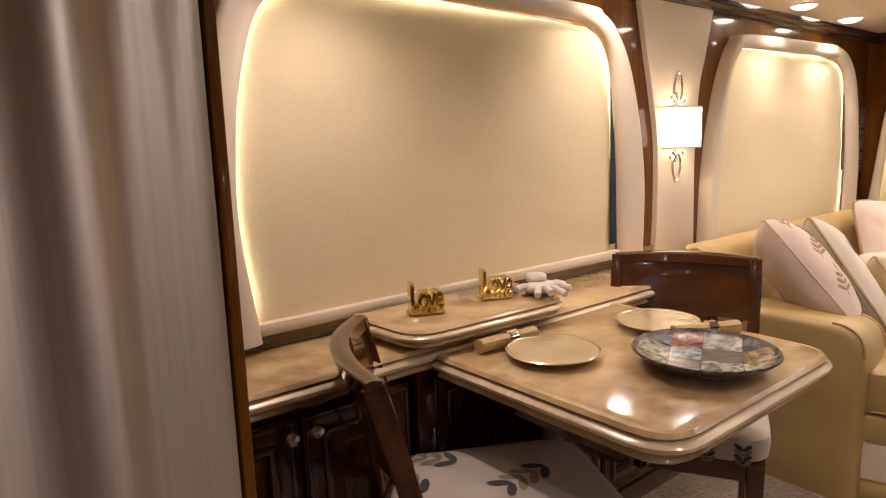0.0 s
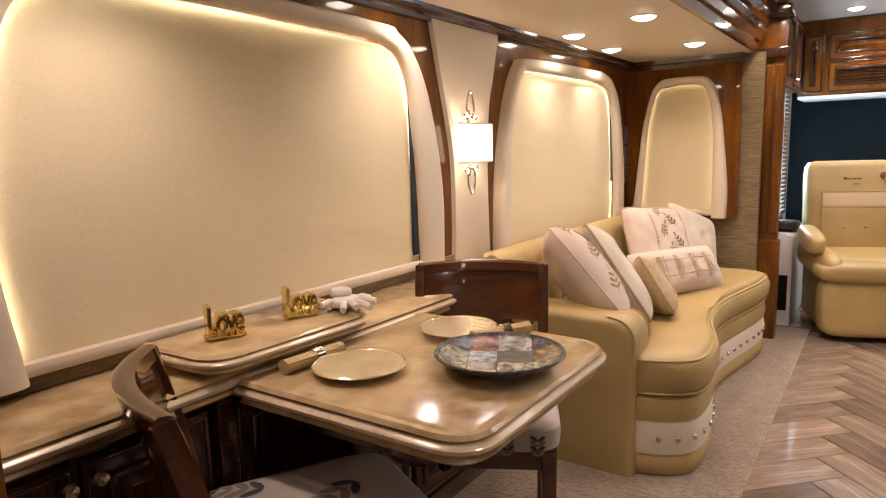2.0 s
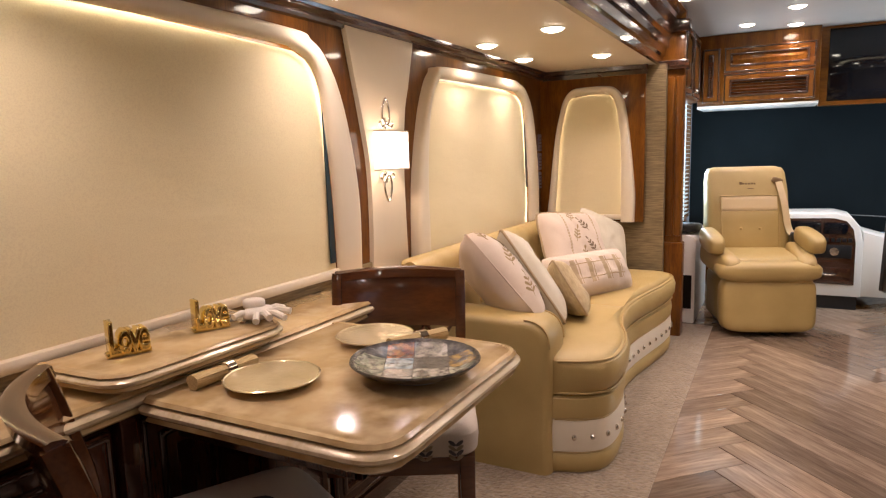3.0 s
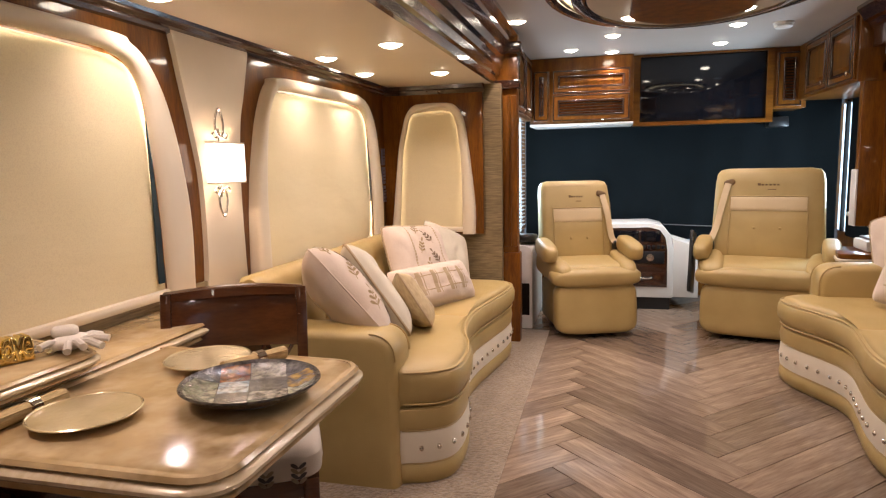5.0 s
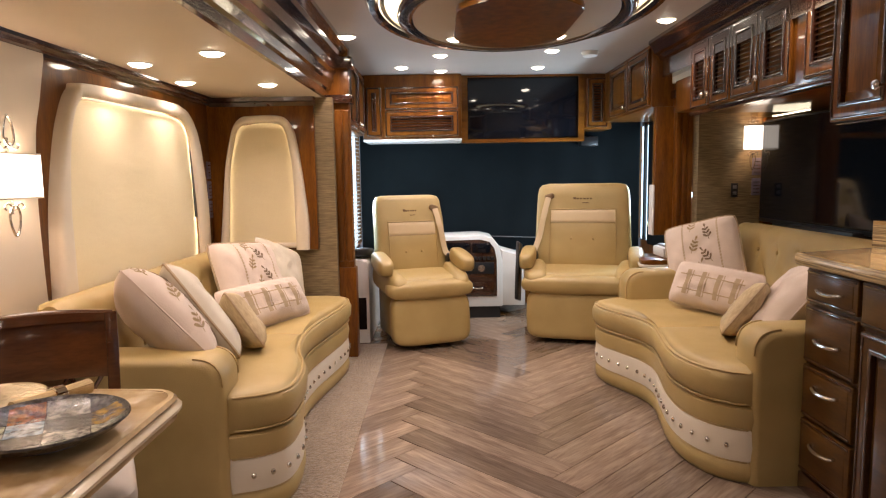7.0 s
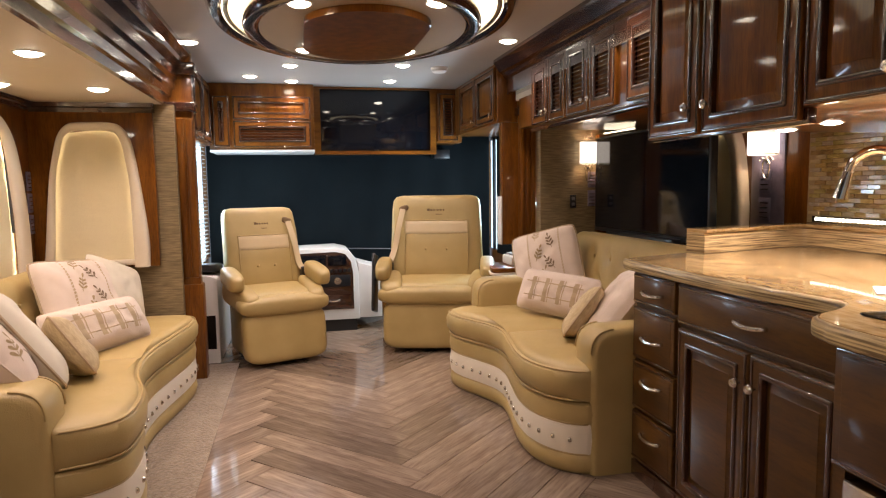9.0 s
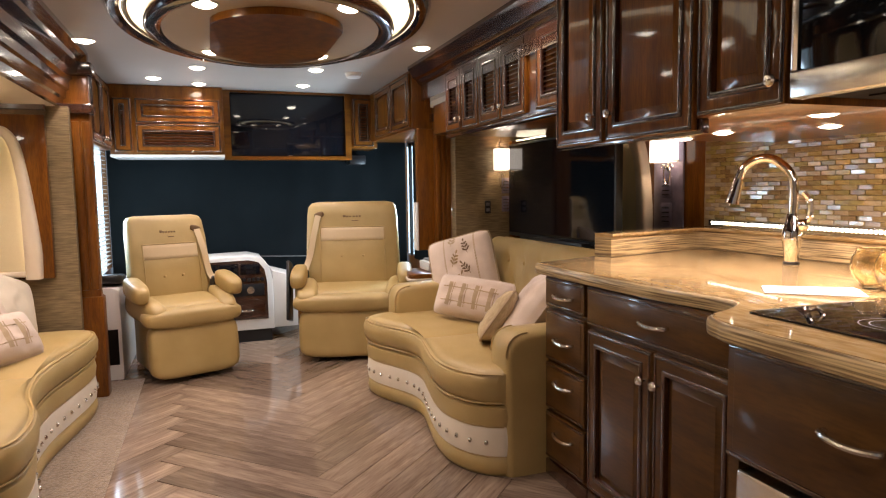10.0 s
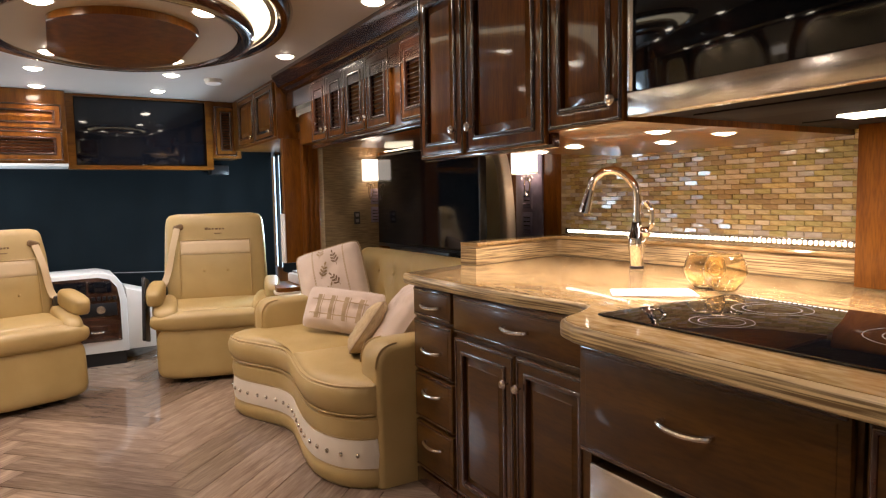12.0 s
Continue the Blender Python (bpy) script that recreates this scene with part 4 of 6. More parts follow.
# windscreen blind, side windows
blind = thing("windscreen_blind", "dark blue-black roller blind over the windscreen", "blind")
bm = bmesh.new()
cols = 60
rowsb = []
for j in range(13):
    z = 0.52 + 1.24 * j / 12
    rowsb.append([bm.verts.new((FRONT - 0.10 * (abs(-1.91 + 2.56 * i / cols + 0.63) / 1.32) ** 3 + 0.012 * math.sin(i * 0.9 + 0.3 * j) * (1 - j / 14), -1.91 + 2.56 * i / cols, z)) for i in range(cols + 1)])
for p, q in zip(rowsb, rowsb[1:]):
    for i in range(cols):
        bm.faces.new((p[i], p[i + 1], q[i + 1], q[i]))
part("cloth", bm, BLIND, blind)
part("hem", tube([(FRONT - 0.05, -1.88 + 0.05 * i, 0.655 - 0.02 * math.sin(i * 0.12)) for i in range(52)], 0.004, 5), GREY_PLASTIC, blind)
part("motor_box", box(6.15, 6.3, -1.50, -1.35, 1.47, 1.55, 0.006), BLACK, blind)
sb = thing("side_blind", "dark blind drawn over the driver side window", "blind")
part("mullion", box(6.10, 6.125, -1.93, -1.90, 0.62, 1.66, 0.004), BLACK, sb)
part("cloth", box(5.28, 5.97, -1.905, -1.895, 0.6, 1.66), BLIND, sb)
structure("window_5", box(5.35, 6.36, -1.96, -1.95, 0.6, 1.66), DAYLIGHT, "bright daylight behind the driver side window", "window")
structure("window_6", box(4.98, 6.3, 0.70, 0.71, 0.6, 1.66), DAYLIGHT, "bright daylight behind the passenger side window", "window")
sb = thing("pleated_blind", "white pleated blind edge at the side window", "blind")
part("frame", box(5.0, 5.06, 0.63, 0.658, 0.62, 1.57, 0.006), WHITE_PLASTIC, sb)
for k in range(28):
    part("pleat", placed(box(5.07, 6.25, -0.012, 0.012, -0.0012, 0.0012), pose(0, 0.672, 0.66 + k * 0.034, 8)), WHITE_PLASTIC, sb)
lamp("window_light", "AREA", (5.5, 0.645, 1.1), 14, (0.6, 0.8, 1.0), 0.5, (0, -1, 0))
lamp("window_light", "AREA", (5.5, -1.88, 1.1), 26, (0.6, 0.8, 1.0), 0.35, (0, 1, 0))
rail = thing("grab_rail", "chrome grab rail by the entry door", "grab rail")
part("rail", tube(smooth_line([(5.30, -1.86, 0.70), (5.30, -1.80, 0.80), (5.30, -1.79, 1.0), (5.33, -1.82, 1.10), (5.36, -1.88, 1.12)], 6), 0.013, 8), CHROME, rail)
part("cup_shelf", box(5.2, 5.42, -1.90, -1.72, 0.80, 0.83, 0.008), WHITE_PLASTIC, rail)
post = thing("door_post", "white plastic edge trim on the hanging cherry panel", "trim")
part("post", box(4.63, 4.72, -1.523, -1.512, 0.80, 1.14, 0.004), WHITE_PLASTIC, post)
tray = thing("side_table", "small cherry side table with rounded tray top", "side table")
part("top", prism(rounded([(4.62, -1.90), (5.0, -1.90), (5.0, -1.52), (4.62, -1.44)], 0.06), "z", 0.60, 0.632, 0.008), WOOD_H, tray)
part("rim", prism(rounded([(4.61, -1.90), (5.01, -1.90), (5.01, -1.51), (4.61, -1.43)], 0.06), "z", 0.583, 0.60, 0.006), WHITE_BAND, tray)
part("pedestal", box(4.70, 4.92, -1.90, -1.66, 0.0, 0.585, 0.006), WOOD, tray)
box_w = thing("white_box", "white plastic box on the side table", "box")
part("shell", box(4.72, 4.95, -1.82, -1.62, 0.633, 0.70, 0.012), WHITE_PLASTIC, box_w)
part("lid", box(4.73, 4.94, -1.80, -1.65, 0.70, 0.715, 0.006), GREY_PLASTIC, box_w)

# dashboard console
con = thing("dashboard_console", "white dashboard console with dark instrument panel", "dashboard", pose(5.75, 0, 0, 0, 0, 90))
arch = [(-0.60, 0.10), (0.25, 0.10), (0.25, 0.70), (-0.42, 0.715), (-0.52, 0.69), (-0.575, 0.62), (-0.60, 0.50)]
part("shell", prism(arch, "y", -0.45, 0.0, 0.012), WHITE_PLASTIC, con)
inner = [(-0.555, 0.19), (0.24, 0.19), (0.24, 0.665), (-0.41, 0.68), (-0.49, 0.66), (-0.535, 0.60), (-0.552, 0.50)]
part("fascia", prism(inner, "y", -0.01, 0.006, 0.002), WOOD_DARK, con, "dark burl instrument fascia")
part("screen", box(-0.33, -0.12, 0.005, 0.012, 0.56, 0.655, 0.003), SCREEN, con)
part("screen", box(-0.50, -0.345, 0.005, 0.012, 0.565, 0.65, 0.003), SCREEN, con)
for k in range(11):
    part("button", box(-0.53 + 0.036 * k, -0.505 + 0.036 * k, 0.005, 0.013, 0.505, 0.535, 0.003), BLACK, con)
part("radio", box(-0.53, -0.25, 0.005, 0.012, 0.385, 0.485, 0.003), BLACK, con)
part("dial", placed(lathe([(0.0005, 0), (0.032, 0), (0.03, 0.012), (0.0005, 0.014)], n=20), pose(-0.42, 0.012, 0.435, -90)), NICKEL, con)
part("drawer", box(-0.53, -0.25, 0.005, 0.014, 0.205, 0.315, 0.003), WOOD_DARK, con)
pull(con, -0.39, 0.013, 0.27, 1, 0.04)
part("kick_plate", box(-0.58, 0.2, -0.4, -0.02, 0.0, 0.10), BLACK, con)
part("side_wing", prism([(-0.60, 0.10), (-0.60, 0.58), (-0.80, 0.52), (-0.80, 0.10)], "y", -0.45, -0.04, 0.01), WHITE_PLASTIC, con)
con2 = thing("driver_console", "white side console with dark control pod", "console")
part("shell", prism(rounded([(0.45, 0.0), (0.645, 0.0), (0.645, 0.63), (0.45, 0.61)], [0.005, 0.005, 0.02, 0.04]), "x", 4.97, 5.7, 0.012), WHITE_PLASTIC, con2)
# flat near-black patch stands for the shadow inside the pocket
part("pocket", box(4.9695, 4.985, 0.47, 0.56, 0.10, 0.34, 0.002), SHADOW_BLACK, con2)
part("control_pod", placed(puff(0.36, 0.20, 0.07, 0.4, 0.5), pose(5.2, 0.54, 0.65, 0, 6, 0)), BLACK, con2)
part("pod_rim", placed(puff(0.30, 0.08, 0.05, 0.5, 0.5), pose(5.15, 0.59, 0.665)), CHROME, con2)
wheel = thing("steering_wheel", "black steering wheel behind the swivelled seat", "steering wheel", pose(5.62, 0.24, 0.74, 0, -58, 0))
part("rim", tube([(0.2 * math.cos(a), 0.2 * math.sin(a), 0) for a in [2 * math.pi * k / 40 for k in range(40)]], 0.014, 8, (0, 0, 1), True), BLACK, wheel)
part("hub", puff(0.13, 0.13, 0.05, 0.5, 0.7), BLACK, wheel)
for a in (0, 120, 240):
    part("spoke", placed(box(0.04, 0.195, -0.012, 0.012, -0.006, 0.006, 0.003), pose(0, 0, 0, 0, 0, a)), BLACK, wheel)
part("column", tube([(0, 0, -0.01), (0.0, 0, -0.3)], 0.03, 10, (1, 0, 0)), BLACK, wheel)


# ---- captain chairs ----
def section(w, d, yc, z, n=28, e=0.5):
    out_ = []
    for i in range(n):
        a = 2 * math.pi * i / n
        c, s = math.cos(a), math.sin(a)
        out_.append((w / 2 * math.copysign(abs(c) ** e, c), yc + d / 2 * math.copysign(abs(s) ** e, s), z))
    return out_


def captain_chair(m, k, h, label, belt):
    """k: width scale, h: height of the backrest's top. It faces local -y."""
    t = thing("captain_chair", label, "captain chair", m, "captain chairs")
    part("foot_rest", placed(puff(0.58 * k, 0.16, 0.36, 0.34, 0.34), pose(0, -0.262, 0.205, -5)), LEATHER, t, "padded leather leg rest panel")
    part("base", box(-0.25 * k, 0.25 * k, -0.22, 0.22, 0.05, 0.36, 0.02), LEATHER, t)
    part("pedestal", box(-0.20 * k, 0.20 * k, -0.18, 0.22, 0.0, 0.06, 0.01), BLACK, t)
    part("front_roll", placed(puff(0.64 * k, 0.21, 0.135, 0.6, 0.45), pose(0, -0.255, 0.425, 4)), LEATHER, t, "rolled leather front edge")
    part("seat_cushion", placed(puff(0.50 * k, 0.44, 0.13, 0.35, 0.3), pose(0, -0.06, 0.455, 3)), LEATHER, t)
    for s in (1, -1):
        part("bolster", placed(puff(0.13 * k, 0.46, 0.16, 0.55, 0.55), pose(s * 0.255 * k, -0.11, 0.470, 9, 0, s * -8)), LEATHER, t)
    bw = 0.56 * k
    prof = [(0.44, 0.92, 0.13, 0.16), (0.50, 1.0, 0.16, 0.165), (0.60, 1.0, 0.17, 0.18), (0.75, 0.98, 0.165, 0.205), (0.90, 0.97, 0.155, 0.235), (h - 0.10, 0.955, 0.14, 0.262), (h - 0.04, 0.93, 0.125, 0.272), (h - 0.012, 0.87, 0.095, 0.277), (h, 0.72, 0.05, 0.279)]
    back = part("backrest", loft([section(bw * f, d, yc, z, 36, 0.38) for z, f, d, yc in prof]), LEATHER, t)

    def face_y(z):
        zs = [p[0] for p in prof]
        return float(np.interp(z, zs, [p[3] - p[2] / 2 for p in prof]))
    z0, z1, z2 = 0.50, h - 0.30, h - 0.20
    pw = 0.37 * k
    for name, mat, a, b, lab in (("lumbar_panel", LEATHER, z0, z1 - 0.003, "stitched leather panel"), ("head_band", LEATHER_PALE, z1, z2, "pale leather band")):
        rows_ = []
        for j in range(9):
            z = a + (b - a) * j / 8
            edge = 0.0 if 0 < j < 8 else -0.006
            rows_.append([(-pw / 2 + pw * i / 12, face_y(z) - 0.016 - edge + 0.010 * (abs(i - 6) / 6) ** 6, z) for i in range(13)] + [(pw / 2 - pw * i / 12, face_y(z) + 0.03, z) for i in range(13)])
        part(name, loft(rows_), mat, back, lab)
    for s in (1, -1):
        part("button", placed(puff(0.02, 0.012, 0.02, 0.9, 0.9, 10, 6), pose(s * 0.062 * k, face_y(h - 0.42) - 0.018, h - 0.42)), PIPING, back)
    rim = [(pw / 2 + 0.004, z0), (pw / 2 + 0.004, z2 + 0.004), (-pw / 2 - 0.004, z2 + 0.004), (-pw / 2 - 0.004, z0)]
    pts = []
    for (ax, az), (bx, bz) in zip(rim, rim[1:]):
        pts += [(ax + (bx - ax) * i / 8, face_y(az + (bz - az) * i / 8) - 0.012, az + (bz - az) * i / 8) for i in range(9)]
    part("piping", tube(pts, 0.004, 6, (0, 1, 0)), PIPING, back)
    for i in range(6):
        w_ = (0.020, 0.016, 0.012, 0.016, 0.014, 0.012)[i] * k
        part("thread_bar", box(-0.055 * k + 0.019 * k * i, -0.055 * k + 0.019 * k * i + w_ * 0.8, face_y(h - 0.115) - 0.0045, face_y(h - 0.115) + 0.004, h - 0.122, h - 0.110 + (0.006 if i == 0 else 0)), THREAD, back)
    part("thread_bar", box(-0.005, 0.035 * k, face_y(h - 0.148) - 0.0045, face_y(h - 0.148) + 0.004, h - 0.152, h - 0.146), THREAD, back)
    for s in (1, -1):
        arm = part("armrest", placed(puff(0.115, 0.34, 0.125, 0.55, 0.6), pose(s * (0.265 * k + 0.042), -0.11, 0.60, 10)), LEATHER, t)
        part("arm_hinge", placed(puff(0.05, 0.08, 0.09, 0.6, 0.6), pose(s * (0.265 * k + 0.01), 0.07, 0.585)), BLACK, arm)
    sx = belt
    part("belt_slot", placed(puff(0.075, 0.03, 0.045, 0.6, 0.6), pose(sx * 0.195 * k, face_y(h - 0.11) + 0.002, h - 0.10, 0, sx * 18)), THREAD, t)
    strap = smooth_line([(sx * 0.20 * k, face_y(h - 0.11) - 0.012, h - 0.105), (sx * 0.225 * k, face_y(h - 0.25) - 0.018, h - 0.25), (sx * 0.25 * k, face_y(h - 0.42) - 0.012, h - 0.42), (sx * 0.285 * k, 0.05, 0.60)], 6)
    part("belt", sweep([(-0.022, -0.0015), (0.022, -0.0015), (0.022, 0.0015), (-0.022, 0.0015)], strap, (0, -1, 0.3)), LEATHER_PALE, t, "pale webbing shoulder belt")
    part("belt_end", placed(box(-0.03, 0.03, -0.012, 0.012, -0.02, 0.02, 0.005), pose(sx * 0.285 * k, 0.05, 0.60)), BLACK, t)
    return t


captain_chair(pose(5.09, 0.09, 0, 0, 0, -70), 1.0, 1.075, "tan leather captain chair swivelled to face the cabin", 1)
chair_b = captain_chair(pose(5.16, -1.15, 0, 0, 0, -104), 1.33, 1.145, "wide tan leather captain chair with raised leg rest", -1)
part("control_arm", placed(box(-0.012, 0.012, -0.16, 0.05, -0.22, 0.22, 0.006), pose(-0.47, -0.02, 0.47, -14)), BLACK, chair_b, "black side shield")


# ---- sofas ----
def offset(curve, d, s):
    """Shift a plan curve outwards; s is the y sign of the open front."""
    res = []
    n = len(curve)
    for i, p in enumerate(curve):
        a, c = Vector(curve[max(i - 1, 0)]), Vector(curve[min(i + 1, n - 1)])
        t = (c - a).normalized()
        nrm = Vector((t.y, -t.x))
        if nrm.y * s < 0 and abs(nrm.y) > 0.15:
            nrm = -nrm
        res.append((p[0] + nrm.x * d, p[1] + nrm.y * d))
    return res


def sofa(label, front, s, yb, x0, x1, xm, back_top, arm_near, arm_far):
    """front: plan points of the serpentine front from the near to the far end; s: y sign of the front; yb: y of the back's rear."""
    t = thing("serpentine_sofa", label, "sofa", None, "serpentine sofas")
    curve = smooth_line(front, 8)
    yi = yb + s * 0.24

    def skirt(name, prof, mat, lab=""):
        rows_ = []
        for z, d in prof:
            c = offset(curve, d, s)
            rows_.append([(x, y, z) for x, y in c] + [(c[-1][0], yb + s * 0.06, z), (c[0][0], yb + s * 0.06, z)])
        return part(name, loft(rows_), mat, t, lab)
    skirt("plinth", [(0.0, -0.012), (0.012, 0.0), (0.045, 0.008), (0.078, 0.003), (0.087, -0.006)], LEATHER)
    band = skirt("stud_band", [(0.085, -0.004), (0.092, 0.004), (0.15, 0.010), (0.212, 0.004), (0.22, -0.004)], WHITE_BAND, "ivory leather band with nailhead studs")
    skirt("rail", [(0.218, -0.002), (0.225, 0.006), (0.262, 0.012), (0.30, 0.006), (0.312, -0.01)], LEATHER)
    c = offset(curve, 0.011, s)
    length, last = 0.0, None
    for i, p in enumerate(c):
        if last is not None:
            length += (Vector(p) - Vector(last)).length
        if last is None or length > 0.068:
            length = 0.0
            if 2 < i < len(c) - 2:
                part("stud", placed(puff(0.023, 0.020, 0.023, 1, 1, 8, 6), pose(p[0], p[1], 0.152)), NICKEL, band)
        last = p
    for z, d in ((0.087, 0.0), (0.219, 0.002)):
        part("piping", tube([(x, y, z) for x, y in offset(curve, d, s)], 0.004, 6), PIPING, t)
    # two seat cushions that meet at xm
    k = min(range(len(curve)), key=lambda i: abs(curve[i][0] - xm))
    for piece, (xa, xb) in ((curve[:k + 1], (x0, xm)), (curve[k:], (xm, x1))):
        pl = [Vector(p) for p in piece]
        loop = [tuple(p) for p in pl] + [(pl[-1].x, pl[-1].y * 0.5 + yi * 0.5), (pl[-1].x, yi), ((pl[-1].x + pl[0].x) / 2, yi), (pl[0].x, yi), (pl[0].x, pl[0].y * 0.5 + yi * 0.5)]
        cx = sum(p[0] for p in loop) / len(loop)
        cy = sum(p[1] for p in loop) / len(loop)
        rows_ = []
        for z, sc, grow in ((0.315, 1.0, -0.012), (0.322, 1.0, 0.004), (0.36, 1.0, 0.026), (0.41, 1.0, 0.03), (0.436, 1.0, 0.02), (0.448, 1.0, -0.002), (0.456, 0.96, 0), (0.466, 0.85, 0), (0.472, 0.6, 0), (0.474, 0.2, 0)):
            row = []
            for i, p in enumerate(loop):
                x, y = cx + (p[0] - cx) * sc, cy + (p[1] - cy) * sc
                if grow and i < len(piece):
                    x, y = x, y + s * grow
                row.append((x, y, z))
            rows_.append(row)
        cu = part("seat_cushion", loft(rows_), LEATHER, t)
        for z, g in ((0.446, 0.012), (0.322, 0.010)):
            part("piping", tube([(p[0], p[1] + s * g, z) for p in piece], 0.0045, 6), PIPING, cu)
    # tufted back
    nb, rows_ = 64, []
    prof = [(0.22, 0.40), (0.215, 0.50), (0.20, 0.60), (0.18, back_top - 0.12), (0.165, back_top - 0.06), (0.14, back_top - 0.018), (0.10, back_top), (0.06, back_top - 0.012), (0.03, back_top - 0.05), (0.02, 0.40)]
    pr = smooth_line(prof, 4)
    btn = [(x0 + 0.18 + 0.21 * i, back_top - (0.13 if i % 1 == 0 else 0.2)) for i in range(int((x1 - x0 - 0.2) / 0.21))] + [(x0 + 0.285 + 0.21 * i, back_top - 0.27) for i in range(int((x1 - x0 - 0.4) / 0.21))]
    for i in range(nb + 1):
        x = x0 + (x1 - x0) * i / nb
        row = []
        e = min(i, nb - i) / nb * (x1 - x0)
        sq = 1.0 if e > 0.06 else 0.72 + 0.28 * math.sqrt(max(0, 1 - (1 - e / 0.06) ** 2))
        for d, z in pr:
            dip = 0.0
            for bx, bz in btn:
                q = (x - bx) ** 2 + (z - bz) ** 2
                dip += 0.022 * math.exp(-q / 0.0016) + 0.010 * math.exp(-((x - bx) ** 2) / 0.0002) * math.exp(-((z - bz) ** 2) / 0.006)
            zz = 0.40 + (z - 0.40) * (0.9 + 0.1 * sq)
            row.append((x, yb + s * (0.11 + (d - 0.11) * sq - (dip if d > 0.1 else 0)), zz))
        rows_.append(row)
    back = part("back", loft(rows_, True, True), LEATHER, t, "button tufted leather back")
    for bx, bz in btn:
        part("button", placed(puff(0.022, 0.014, 0.022, 0.9, 0.9, 10, 6), pose(bx, yb + s * (float(np.interp(bz, [p[1] for p in prof[:6]], [p[0] for p in prof[:6]])) - 0.016), bz)), PIPING, back)
    # arms
    for (xa, xb, yf, top) in (arm_near, arm_far):
        depth = abs(yf - yb)
        pf = rounded([(0, 0), (0, top), (depth, top + 0.01), (depth, 0)], [0.005, 0.10, 0.03, 0.005], 8)
        if (xa, xb, yf, top) == arm_far:
            pf = [(u, v) for u, v in rounded([(0, 0.30), (0, top), (depth, top + 0.02), (depth, 0.30)], [0.01, 0.10, 0.03, 0.005], 8)]
        cu, cv = depth / 2, (min(v for _, v in pf) + top) / 2
        v0 = min(v for _, v in pf)
        rows_ = []
        for xx, ins in ((xa, 0.03), (xa + 0.003, 0.018), (xa + 0.012, 0.007), (xa + 0.03, 0.0), ((xa + xb) / 2, -0.004), (xb - 0.03, 0.0), (xb - 0.012, 0.007), (xb - 0.003, 0.018), (xb, 0.03)):
            rows_.append([(xx, yf - s * (cu + (u - cu) * (1 - ins / cu)), v0 + (v - v0) * (1 - ins / (top - v0))) for u, v in pf])
        a = part("arm", loft(rows_), LEATHER, t)
        for xx in (xa + 0.016, xb - 0.016):
            seam = [(xx, yf - s * u - s * 0.002, v - 0.002) for u, v in pf if v > 0.31 and u < depth * 0.7]
            if len(seam) > 3:
                part("piping", tube(seam, 0.0045, 6, (1, 0, 0)), PIPING, a)
    return t


sofa("long tan leather sofa with serpentine front and studded ivory band",
     [(2.50, 0.665), (2.54, 0.56), (2.62, 0.492), (2.78, 0.482), (2.95, 0.51), (3.15, 0.57), (3.40, 0.605), (3.62, 0.60), (3.85, 0.565), (4.10, 0.525), (4.30, 0.515), (4.41, 0.555), (4.45, 0.64)],
     -1, 1.375, 2.50, 4.45, 3.42, 0.80, (2.455, 2.66, 0.672, 0.60), (4.28, 4.455, 0.86, 0.63))
sofa("tan leather loveseat with serpentine front and studded ivory band",
     [(2.695, -1.28), (2.73, -1.215), (2.81, -1.15), (2.94, -1.11), (3.10, -1.112), (3.30, -1.145), (3.50, -1.178), (3.65, -1.165), (3.80, -1.105), (3.92, -1.05), (4.03, -1.022), (4.13, -1.03), (4.20, -1.11), (4.22, -1.25)],
     1, -2.06, 2.715, 4.28, 3.45, 0.91, (2.675, 2.86, -1.285, 0.62), (4.08, 4.27, -1.19, 0.635))


